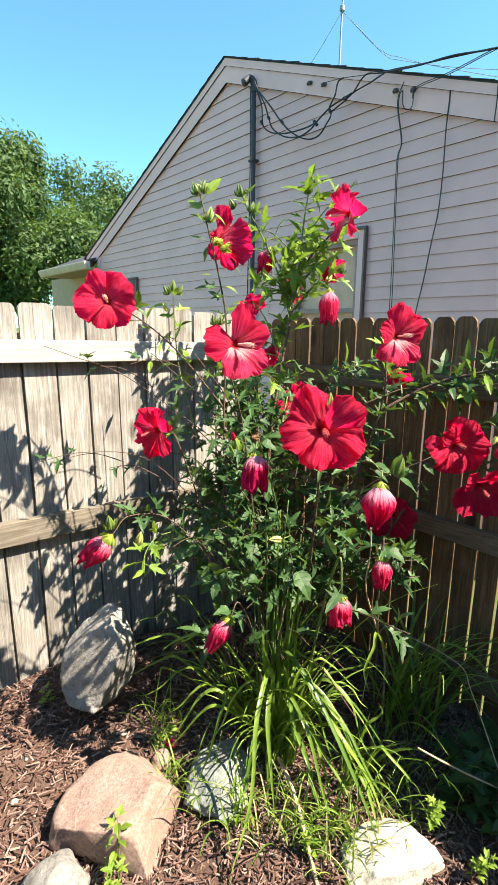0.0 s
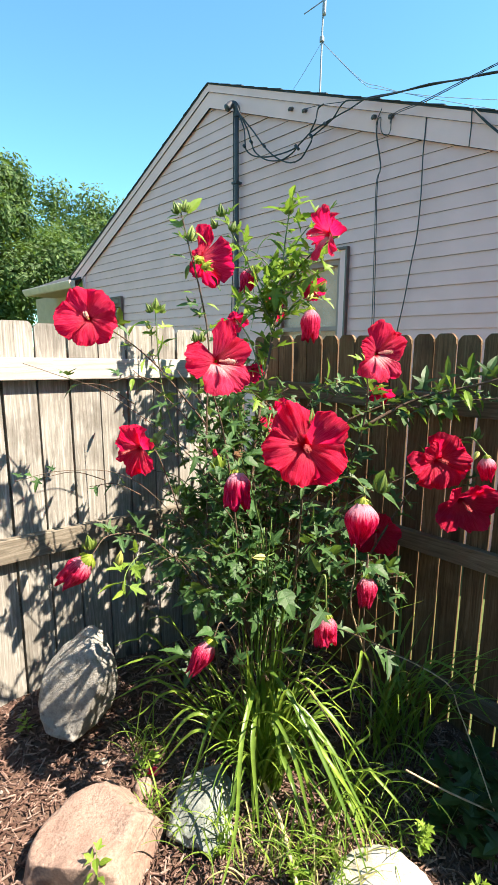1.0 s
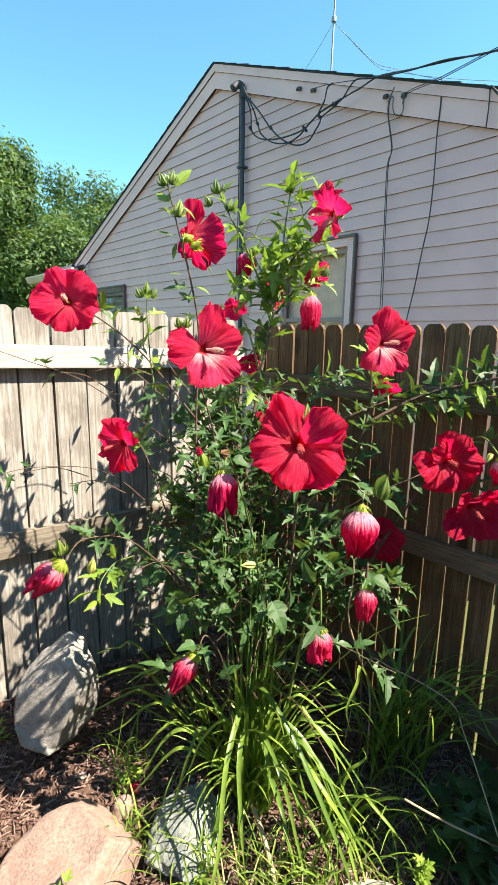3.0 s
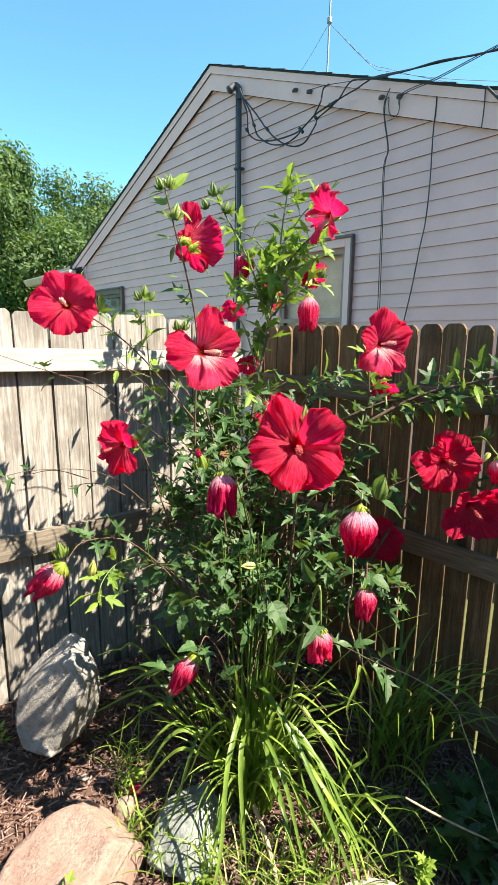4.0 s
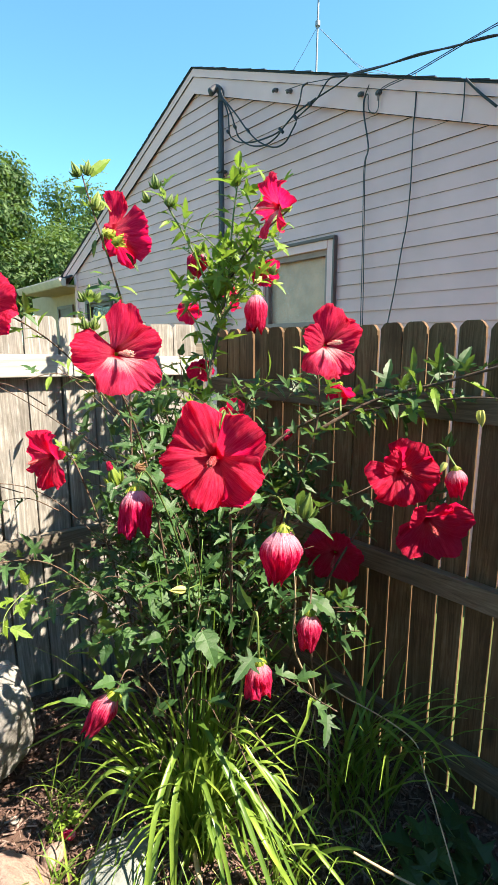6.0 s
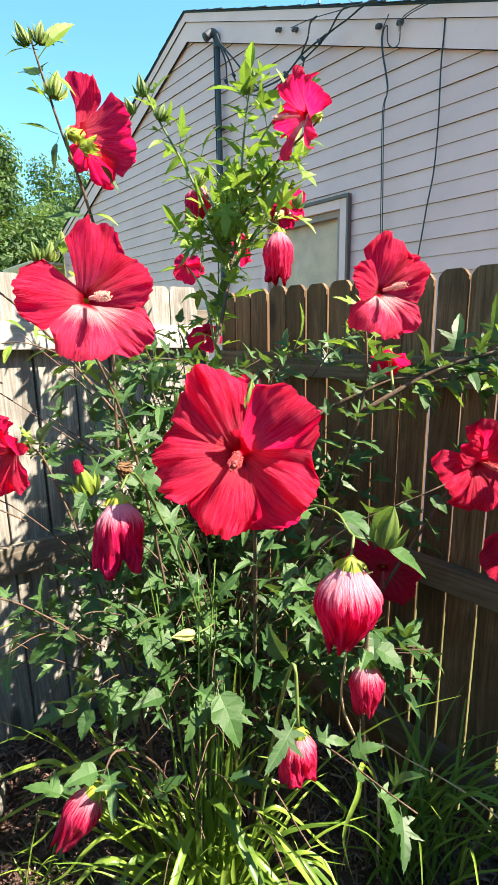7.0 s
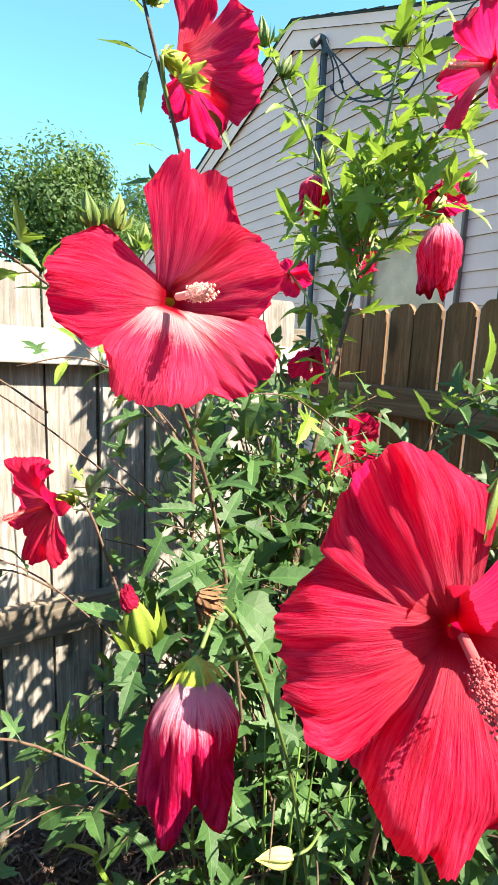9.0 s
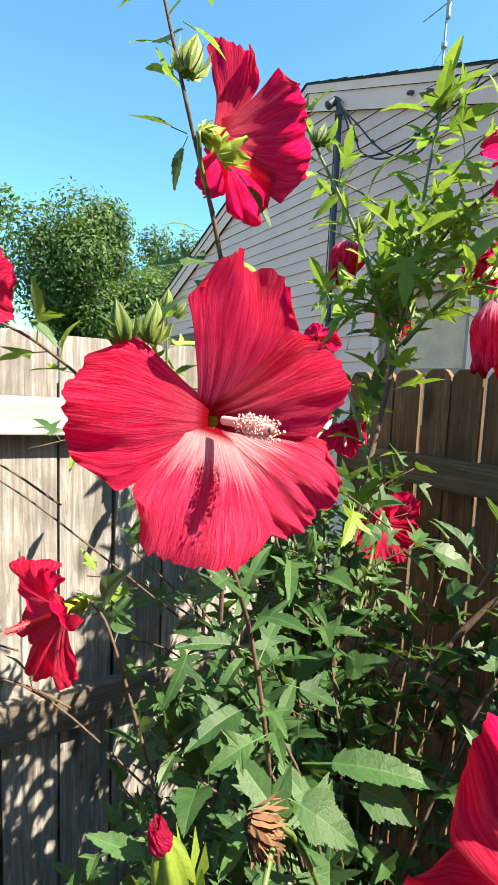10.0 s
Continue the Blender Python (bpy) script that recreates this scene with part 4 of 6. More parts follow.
def bloom(plant, at, normal, radius, angles, seed, cup=False, lean=None, stretch=1.0, sizes=(1, 1, 1, 1, 1), wide=(1, 1, 1, 1, 1), lift=(0, 0, 0, 0, 0)):
    """An open flower: calyx behind, five petals, pistil in the throat."""
    m = frame_of(at, normal)
    n = Vector(normal).normalized()
    clear.append((Vector(at), n, radius))
    back_at = Vector(at) - n * radius * stretch * (.86 if cup else .78)
    cal = part("flower", CALYCES[seed % 2], CALYX, plant, "open red dinner-plate hibiscus flower", frame_of(back_at, normal, scale=radius * (.36 if cup else .31)))
    bank = PETALS_CUP if cup else PETALS
    r = random.Random(seed)
    for k, a in enumerate(angles):
        s = radius * r.uniform(.94, 1.08) * sizes[k]
        tilt = Matrix.Rotation(radians(r.uniform(-9, 9)), 4, "X") @ Matrix.Rotation(radians(r.uniform(-9, 9) - lift[k]), 4, "Y")
        # lower petals of three blooms take the copy with painted glare
        pick = PETALS_SUNLIT if seed in (2, 4, 5) and math.sin(radians(a)) < -.1 else bank
        claw = Vector((0, 0, -.42 * s * stretch))          # each petal hinges where it joins the others
        tilt = Matrix.Translation(claw) @ tilt @ Matrix.Translation(-claw)
        part("petal", pick[(seed * 3 + k * 2) % len(pick)], PETAL, cal, m=m @ Matrix.Rotation(radians(a), 4, "Z") @ tilt @ Matrix.Diagonal((s, s * wide[k], s * stretch, 1)))
    if not cup and seed in (3, 7):
        part("throat", THROAT, PETAL, cal, "dark red funnel", m @ Matrix.Diagonal((radius, radius, radius * stretch, 1)))
    elif not cup:
        part("throat", THROAT_GREEN, CALYX, cal, "yellow-green star in the throat", m @ Matrix.Translation((0, 0, -.13 * radius * stretch)) @ Matrix.Diagonal((radius * .5, radius * .5, radius * stretch, 1)))
    lean_m = Matrix.Rotation(radians(lean or 0), 4, "X")
    # shaded blooms get the stamen copy with the shade in its colour
    part("pistil", PISTIL_DULL if seed in (3, 7, 8, 9, 10) else PISTILS[seed % 2], PISTIL, cal, "crimson stamen column dulled as in shade" if seed in (3, 7, 8, 9, 10) else "pale pink stamen column", m @ Matrix.Translation((0, 0, -.40 * radius * (stretch - 1))) @ lean_m @ Matrix.Scale(radius * .76, 4))
    return back_at - n * radius * .08


def wilt_mesh(seed, length, width, twist=0.6, flare=0.7):
    """A folded spent bloom hanging along -z from its calyx at the origin."""
    r = random.Random(seed)
    nu, nv = 22, 96
    verts, uvs, faces = [], [], []
    off = Vector((seed * 2.3, seed * 4.1, 0))
    for i in range(nu + 1):
        u = i / nu
        prof = (.30 + .70 * math.sin(min(1, u / .42) * 1.57)) * (1 - (1 - flare) * max(0, (u - .45) / .55) ** 1.2)
        for j in range(nv):
            t = 2 * math.pi * j / nv
            pleat = 1 + .022 * math.sin(34 * t + twist * 3 * u) + .035 * math.sin(13 * t + seed + 2 * noise.noise(Vector((t, u * 2, seed)))) * min(1, .4 + u) + .16 * u * noise.noise(Vector((math.cos(t) * 1.5, math.sin(t) * 1.5, u * 1.7)) + off) + .12 * u * u * math.sin(5 * t + seed)
            crease = abs(noise.noise(Vector((math.cos(t) * 2.6, math.sin(t) * 2.6, u * 2.4)) + off)) + .22 * abs(noise.noise(Vector((math.cos(t) * 6, math.sin(t) * 6, u * 5)) + off))
            rr = width * .5 * prof * pleat * (1.06 - .42 * crease * min(1, u * u * 2.2))
            drop = length * u * (1 + .16 * u ** 3 * (noise.noise(Vector((math.cos(t) * 2.2, math.sin(t) * 2.2, 5)) + off) + .5 * math.sin(5 * t + seed * 2)))
            tt = t + twist * u
            verts.append((rr * math.cos(tt) + .10 * width * u * u, rr * math.sin(tt), -drop))
            uvs.append((j / nv * 1.5, .05 + u * 1.1))
    for i in range(nu):
        for j in range(nv):
            j2 = (j + 1) % nv
            faces.append((i * nv + j, (i + 1) * nv + j, (i + 1) * nv + j2, i * nv + j2))
    c = len(verts)
    verts.append((.08 * width, 0, -length * .72))
    uvs.append((0, 1))
    for j in range(nv):
        faces.append((nu * nv + j, c, nu * nv + (j + 1) % nv))
    return mesh("folded_petals", verts, faces, uvs, smooth=True)


def spent(plant, top, down, length, width, seed, twist=.6, flare=.7, mat=WILT, skirt=.5, label="spent crimson hibiscus bloom folded shut"):
    """A spent flower hanging from top along down."""
    d = Vector(down).normalized()
    clear.append((Vector(top) + d * length * .5, Vector((-.7, -.7, .1)).normalized(), max(length, width) * .75))
    m = frame_of(top, -d, up=(-.7, -.7, .1))
    cal = part("spent_flower", CALYCES_LONG[seed % 2], CALYX, plant, label, frame_of(Vector(top) - d * width * .10, d, up=(-.7, -.7, .1), scale=width * skirt))
    part("folded_petals", wilt_mesh(seed, length, width, twist, flare), mat, cal, m=m)
    return Vector(top) - d * width * .2


def bud_mesh(seed):
    """A pointed bud of five ridged sepals along +z, unit long."""
    verts, faces = [], []
    nu, nv = 10, 30
    for i in range(nu + 1):
        u = i / nu
        prof = math.sin(math.pi * min(1, .2 + .8 * u)) ** .9 * (1 - .25 * u)
        for j in range(nv):
            t = 2 * math.pi * j / nv
            ridge = .66 + .50 * abs(math.cos(2.5 * t + seed)) ** 1.6
            rr = max(.01, .26 * prof * ridge)
            verts.append((rr * math.cos(t + .5 * u), rr * math.sin(t + .5 * u), u))
    for i in range(nu):
        for j in range(nv):
            j2 = (j + 1) % nv
            faces.append((i * nv + j, i * nv + j2, (i + 1) * nv + j2, (i + 1) * nv + j))
    for k in range(0 if seed == 5 else 10):
        t = 2 * math.pi * k / 10 + .3
        c, s = math.cos(t), math.sin(t)
        b2 = len(verts)
        verts += [(c * .16 - s * .03, s * .16 + c * .03, -.02), (c * .16 + s * .03, s * .16 - c * .03, -.02), (c * .42, s * .42, .18), (c * .46, s * .46, .55)]
        faces += [(b2, b2 + 1, b2 + 2), (b2, b2 + 2, b2 + 3)]
    return mesh("bud", verts, faces, smooth=True)


BUDS = [bud_mesh(k) for k in range(3)]
BUD_PALE = leaf_material("pale yellow bud", (0.55, 0.54, 0.13), (0.70, 0.66, 0.24), 0.25)
for me_ in BUDS:
    me_.materials.append(BUD_GREEN)
opening_bud_mesh = bud_mesh(7)
opening_bud_mesh.materials.append(BUD_RIPE)
pale_bud_mesh = bud_mesh(5)
pale_bud_mesh.materials.append(BUD_PALE)


def bud(plant, at, axis, size, seed, pale=False):
    part("bud", pale_bud_mesh if pale else BUDS[seed % 3], None, plant, "pale yellow-green bud" if pale else "ribbed green bud", frame_of(at, axis, up=(.3, .5, .2), scale=size))


def leaf_mesh(seed, lobes):
    """A toothed leaf of unit length along +y, folded along its midrib and drooping."""
    r = random.Random(seed)
    if lobes == 5:
        half = [(.05, -.04), (.16, -.10), (.34, -.08), (.20, .04), (.09, .12), (.26, .22), (.52, .36), (.30, .36), (.11, .33), (.15, .48), (.13, .66), (.07, .84)]
    elif lobes == 4:
        half = [(.07, -.05), (.20, -.03), (.29, .06), (.36, .18), (.43, .34), (.35, .40), (.27, .44), (.26, .54), (.21, .66), (.15, .79), (.07, .91)]
    elif lobes == 3:
        half = [(.07, -.05), (.16, .01), (.19, .11), (.30, .25), (.48, .45), (.28, .39), (.14, .38), (.17, .52), (.14, .68), (.095, .79), (.045, .90)]
    else:
        half = [(.05, -.02), (.11, .08), (.13, .16), (.16, .26), (.155, .36), (.165, .42), (.14, .52), (.145, .57), (.10, .69), (.095, .74), (.05, .87)]
    toothed = []
    full = [(0, -.02)] + half + [(0, 1.0)]
    for (ax, ay), (bx, by) in zip(full, full[1:]):
        dx, dy = bx - ax, by - ay
        n_ = math.hypot(dx, dy)
        ox, oy = dy / n_, -dx / n_
        toothed += [(ax, ay), (ax + dx * .52 + ox * .016, ay + dy * .52 + oy * .016), (ax + dx * .56 - ox * .004, ay + dy * .56 - oy * .004)]
    half = toothed[1:]
    fold, droop, roll = r.uniform(.15, .6), r.uniform(.05, .45), r.gauss(0, .12)
    mids = [(0, -.02), (0, .22), (0, .45), (0, .72)]
    verts, faces = [], []

    def put(x, y):
        x2, y2 = x * r.uniform(.93, 1.07), y + r.uniform(-.012, .012) * (x != 0)
        z = abs(x2) * fold - droop * y2 * y2 + roll * x2 * y2 + .03 * math.sin(9 * y2 + seed) * abs(x2) * 3
        verts.append((x2, y2, z))
        return len(verts) - 1
    spine = [put(*p) for p in mids] + [put(0, 1.0)]
    for sgn in (1, -1):
        ring = [put(sgn * x, y) for x, y in half]
        chain = [spine[0]] + ring + [spine[-1]]
        ysp = [verts[k][1] for k in spine]
        for a, b in zip(chain, chain[1:]):
            ym = max(verts[a][1], verts[b][1]) - .12
            hub = min(range(len(spine) - 1), key=lambda q: abs(ysp[q] - max(.0, ym)))
            tri = (spine[hub], a, b) if sgn > 0 else (spine[hub], b, a)
            if len(set(tri)) == 3:
                faces.append(tri)
        # close the fan between successive hubs
        last = None
        for a, b in zip(chain, chain[1:]):
            ym = max(verts[a][1], verts[b][1]) - .12
            hub = min(range(len(spine) - 1), key=lambda q: abs(ysp[q] - max(.0, ym)))
            if last is not None and hub != last:
                lo, hi = sorted((last, hub))
                for h in range(lo, hi):
                    tri = (spine[h], a, spine[h + 1]) if sgn > 0 else (spine[h], spine[h + 1], a)
                    if len(set(tri)) == 3:
                        faces.append(tri)
            last = hub
    # short stalk
    b = len(verts)
    verts.extend([(-.012, -.38, -.03), (.012, -.38, -.03), (.012, .0, .004), (-.012, .0, .004), (0, -.38, -.055), (0, 0, -.02)])
    faces += [(b, b + 1, b + 2, b + 3), (b, b + 3, b + 5, b + 4), (b + 1, b + 4, b + 5, b + 2)]
    return mesh("leaf", verts, faces, [(v[0], v[1]) for v in verts])


LEAVES5 = [leaf_mesh(k, 5) for k in range(5)]
LEAVES3 = [leaf_mesh(10 + k, 3 if k < 3 else 4) for k in range(5)]
LEAVES1 = [leaf_mesh(20 + k, 1) for k in range(5)]
for me_ in LEAVES5 + LEAVES3:
    me_.materials.append(LEAF)
LEAVES_TIP = []
for me_ in LEAVES1[:3] + [leaf_mesh(30 + k, 3) for k in range(3)] + [leaf_mesh(50 + k, 5) for k in range(2)]:
    me_.materials.append(LEAF_TIP)
    LEAVES_TIP.append(me_)
LEAVES_WEED = []
for k in range(3):
    me_ = leaf_mesh(60 + k, 3)
    me_.materials.append(WEED_SHADED)
    LEAVES_WEED.append(me_)
LEAVES_LONG = []
for k in range(4):
    me_ = leaf_mesh(40 + k, 1)
    me_.materials.append(LEAF)
    LEAVES_LONG.append(me_)


# ---- hibiscus: the shrub ----
shrub = thing("hibiscus_shrub", (1.42, 1.40, .10), "tall leafy hibiscus shrub with large red flowers", "shrub")
leaf_spots = []             # (matrix, mesh) of every leaf


def outward(p):
    return Vector((p.x - 1.5, p.y - 1.5, 0))


def leafy(line, start, stop, count, size, bank, r, up=.25, spread=1.0):
    """Leaves in turn round a stem's line."""
    n = len(line) - 1
    turn = r.uniform(0, 6.28)
    for k in range(count):
        u = start + (stop - start) * (k + r.random() * .8) / count
        i = min(n - 1, int(u * n))
        p = line[i].lerp(line[i + 1], u * n - i)
        d = (line[i + 1] - line[i]).normalized()
        turn += 2.4 + r.gauss(0, .3)
        a = d.orthogonal().normalized()
        side = (a * math.cos(turn) + d.cross(a) * math.sin(turn))
        way = (side * spread + d * .35 + Vector((0, 0, up)) + outward(p) * .25 + Vector((-.12, -.2, 0)) + Vector((r.gauss(0, .2), r.gauss(0, .2), r.gauss(0, .18)))).normalized()
        s = size * r.uniform(.65, 1.25)
        face = (Vector((.12, -.22, 1)) + Vector((r.gauss(0, .42), r.gauss(0, .42), 0)))
        x = way.cross(face).normalized()
        z = x.cross(way).normalized()
        root = p + way * (.38 * s)
        m = Matrix((x, way, z)).transposed().to_4x4()
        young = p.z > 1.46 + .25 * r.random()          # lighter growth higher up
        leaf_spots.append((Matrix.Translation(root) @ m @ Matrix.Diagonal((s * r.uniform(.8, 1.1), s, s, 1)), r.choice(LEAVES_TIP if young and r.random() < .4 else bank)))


def stem(pts, r0, r1, mat, leaves=(), seed=0):
    part("stem", tube("stem", pts, r0, r1, sides=7, steps=6, wob=.12), mat, shrub)
    line = smooth_line(pts, 8)
    r = random.Random(seed)
    end = line[-1]
    bare = seed >= 100 and end.z > .98 and end.x < .878 + .45 * (end.y - .854)      # the fence side of the shrub is thin
    for start, stop, count, size, bank, *more in leaves:
        count = count // 3 if bare else count
        leafy(line, start, stop, count, size, bank, r, *more)


MID = LEAVES5 * 2 + LEAVES3
TOP = LEAVES_TIP[3:] * 2 + LEAVES_TIP[:3]
BASE = Vector((1.45, 1.42, .10))

# flowers: place, facing, radius, petal angles
tail = {}
clear = []              # (centre, facing, radius) kept free of leaves
tail["A"] = bloom(shrub, (.905, 1.735, 1.862), (-.52, -.84, .10), .113, [112, 42, 332, 262, 186], 1, lean=-8, wide=(1.02, 1.04, 1.05, 1.02, 1.06))
tail["B"] = bloom(shrub, (1.088, 1.198, 1.716), (-.10, -.98, .07), .124, [84, 20, 318, 251, 174], 2, lean=4, stretch=.8, sizes=(1.0, 1.0, .98, .97, .96), wide=(.80, .84, .80, .82, .90), lift=(-8, 5, -6, 8, -3))
tail["C"] = bloom(shrub, (1.137, .892, 1.486), (-.68, -.70, .20), .133, [36, 322, 256, 191, 116], 3, lean=8, stretch=1.2, sizes=(1.02, .98, .96, .96, .92), wide=(.96, .99, 1.0, .85, .94), lift=(0, 0, 0, -9, -10))
tail["D"] = bloom(shrub, (1.675, 1.005, 1.742), (-.34, -.92, .12), .112, [80, 18, 300, 245, 160], 4, lean=2, sizes=(1.08, 1.08, .92, 1.05, .95), wide=(.92, .90, .88, .98, .86))
tail["E"] = bloom(shrub, (1.785, 1.405, 2.215), (-.88, .36, -.12), .112, [95, 20, 310, 235, 165], 5, wide=(.78, .74, .8, .78, .74))
tail["F"] = bloom(shrub, (1.252, 1.484, 2.064), (.88, .38, .12), .100, [100, 178, 252, 320, 30], 6, sizes=(1.16, 1.12, 1.02, .7, .6), wide=(.42, 1.4, .8, .9, .9))
tail["G"] = bloom(shrub, (1.835, .835, 1.350), (-.64, -.68, .10), .122, [70, 350, 285, 205, 140], 7, sizes=(.95, 1, 1.0, 1.1, .8), wide=(1.15, 1.1, 1.15, 1.1, 1.0), lift=(14, 4, 0, 6, 12))
tail["G2"] = bloom(shrub, (1.82, .724, 1.206), (-.62, -.66, -.12), .107, [80, 10, 300, 220, 150], 8, cup=True, sizes=(.9, 1.1, 1, 1.1, .9))
tail["H"] = bloom(shrub, (1.02, 1.66, 1.372), (-.93, -.22, -.08), .105, [105, 40, 300, 250, 180], 9, wide=(.95, .92, .95, .95, .92))
tail["W"] = bloom(shrub, (1.80, 1.07, .992), (-.8, -.5, -.2), .105, [80, 10, 300, 220, 150], 10)
tail["T2"] = bloom(shrub, (1.79, 1.642, 1.431), (-.6, -.7, .1), .075, [60, 350, 280, 205, 130], 11, cup=True, sizes=(1.2, .9, 1.1, 1.2, .8))
tail["T"] = bloom(shrub, (1.717, 1.734, 1.638), (-.5, -.6, -.6), .062, [60, 350, 280, 205, 130], 12, cup=True)
tail["S"] = bloom(shrub, (1.83, 1.98, 1.885), (-.3, -.75, -.5), .062, [60, 350, 280, 205, 130], 13, cup=True)
tail["R"] = bloom(shrub, (1.93, 1.80, 1.955), (-.75, .1, -.5), .075, [95, 20, 310, 235, 165], 14, cup=True)
tail["Q"] = bloom(shrub, (1.86, 1.49, 2.01), (-.2, -.6, -.6), .06, [60, 350, 280, 205, 130], 15, cup=True)
tail["V"] = bloom(shrub, (1.884, 1.135, 1.569), (-.5, -.4, -.8), .055, [60, 350, 280, 205, 130], 16, cup=True)

clear.append((Vector((1.22, 1.46, 2.05)), Vector((-.6, -.7, -.1)).normalized(), .10))
# spent flowers: top, way down, length, width
tail["I"] = spent(shrub, (1.050, 1.087, 1.392), (-.12, -.22, -1), .104, .075, 1, .25, 1.0, WILT_LIT_CROWN, .58)
tail["J"] = spent(shrub, (1.225, .757, 1.336), (-.14, -.08, -1), .112, .090, 2, .5, .36, WILT_LIT_CROWN)
tail["K"] = spent(shrub, (1.470, .888, .988), (-.1, -.12, -1), .100, .068, 3, .4, .6, WILT, .6)
tail["L"] = spent(shrub, (1.330, .948, .865), (-.02, -.1, -1), .092, .070, 4, .5, 1.0, WILT, .6)
tail["M"] = spent(shrub, (.985, 1.138, .832), (-.62, .18, -.9), .115, .066, 5, .8, .4, WILT, .72)
tail["N"] = spent(shrub, (.712, 1.41, 1.105), (-.60, .38, -.75), .110, .078, 6, .7, .6, WILT, .75)
tail["O"] = spent(shrub, (1.795, 1.83, 2.125), (-.25, .05, -.9), .105, .085, 7, .9, .6)
tail["P"] = spent(shrub, (1.696, 1.368, 1.910), (.02, -.05, -1), .120, .078, 8, .3, .75)
tail["X"] = spent(shrub, (1.845, .678, 1.386), (.15, -.1, -.9), .080, .060, 9, .4, .6, WILT_LIT_CROWN)
tail["U"] = spent(shrub, (1.86, 1.35, 1.42), (-.5, -.2, -.5), .055, .032, 10, .9, .5, WILT, .5, "small dried purple spent bloom")

clear.append((Vector((1.05, 1.09, 1.37)), Vector((-.35, -.9, .3)).normalized(), .13))
clear.append((Vector((1.22, .75, 1.29)), Vector((-.8, -.4, .3)).normalized(), .12))

clear.append((Vector((1.20, 1.13, 1.055)), Vector((-.62, -.55, .55)).normalized(), .05))

# woody canes
stem([BASE, (1.48, 1.50, .7), (1.55, 1.55, 1.25), (1.62, 1.575, 1.52), (1.705, 1.60, 1.77), (1.80, 1.63, 2.0), (1.86, 1.55, 2.14), tail["E"]], .009, .003, BARK, [(.15, .5, 22, .085, MID), (.55, .98, 30, .074, TOP, .12, 1.2)], 1)
stem([(1.78, 1.625, 1.95), (1.80, 1.62, 2.2), (1.83, 1.61, 2.40)], .005, .002, GREEN_STEM, [(.05, 1, 32, .084, TOP, .15, 1.3)], 2)
stem([(1.72, 1.60, 1.80), (1.66, 1.66, 2.05), (1.56, 1.72, 2.26), (1.53, 1.73, 2.33)], .005, .002, GREEN_STEM, [(.15, .8, 12, .06, TOP, .5)], 3)
stem([(1.74, 1.60, 1.85), (1.74, 1.48, 1.95), tail["P"]], .005, .003, GREEN_STEM, [(.1, .9, 16, .08, TOP, .3)], 4)
stem([(1.72, 1.60, 1.82), (1.78, 1.72, 2.0), tail["O"]], .005, .003, GREEN_STEM, [(.1, .9, 16, .08, TOP, .3)], 5)
stem([(1.705, 1.60, 1.77), (1.85, 1.72, 1.9), tail["R"]], .005, .003, GREEN_STEM, [(.2, .9, 8, .08, MID)], 6)
stem([(1.78, 1.62, 1.95), (1.84, 1.55, 2.05), tail["Q"]], .004, .003, GREEN_STEM, [(.2, .9, 8, .07, TOP)], 7)
stem([(1.30, 1.45, .10), (1.28, 1.52, .8), (1.27, 1.52, 1.4), (1.27, 1.50, 1.75), (1.222, 1.478, 1.93), (1.172, 1.462, 2.055), (1.14, 1.462, 2.16), (1.128, 1.468, 2.215)], .0048, .0018, BARK, [(.2, .7, 24, .064, MID), (.78, 1, 9, .075, TOP, .2)], 8)
stem([(1.21, 1.475, 1.97), (1.185, 1.463, 2.02), tail["F"]], .003, .003, GREEN_STEM, (), 9)
stem([(1.38, 1.35, .10), (1.32, 1.36, .8), (1.22, 1.34, 1.4), (1.10, 1.30, 1.68), tail["B"]], .0040, .0022, BARK, [(.2, .7, 24, .062, MID), (.7, .97, 12, .075, TOP, .3)], 10)
stem([(1.46, 1.25, .10), (1.42, 1.18, .8), (1.32, 1.06, 1.3), tail["C"]], .006, .003, BARK, [(.2, .95, 30, .075, MID)], 11)
stem([(1.55, 1.35, .10), (1.66, 1.25, .9), (1.74, 1.12, 1.45), tail["D"]], .007, .003, BARK, [(.25, .8, 24, .08, MID), (.8, .98, 10, .08, TOP, .3)], 12)
stem([(1.74, 1.12, 1.45), (1.88, .98, 1.56), (1.95, .80, 1.62), (1.97, .62, 1.68), (1.96, .50, 1.72)], .007, .003, BARK, [(.1, 1, 52, .085, LEAVES5 * 2 + LEAVES_TIP[:3], -.12, 1.6)], 13)
stem([(1.84, 1.02, 1.52), (1.93, .84, 1.56), (1.96, .66, 1.585), (1.95, .52, 1.57)], .004, .002, BARK, [(.1, 1, 34, .085, LEAVES5, -.15, 1.6)], 130)
stem([(1.80, 1.06, 1.48), tail["V"]], .004, .003, GREEN_STEM, (), 14)
stem([(1.58, 1.30, .10), (1.75, 1.12, .8), (1.90, .95, 1.25), tail["G"]], .006, .003, BARK, [(.3, .95, 20, .075, MID)], 15)
stem([(1.92, .93, 1.28), (1.93, .80, 1.27), tail["G2"]], .004, .003, GREEN_STEM, [(.2, .9, 5, .07, MID)], 16)
stem([(1.92, .93, 1.30), (1.93, .79, 1.43), tail["X"]], .004, .003, GREEN_STEM, [(.2, .9, 8, .07, TOP)], 17)
stem([(1.70, .98, .12), (1.694, .988, .43), (1.56, .965, .68), (1.478, .955, .85), (1.455, .93, 1.0), (1.45, .93, 1.08), (1.462, .945, 1.12)], .0045, .0012, DRY, (), 18)
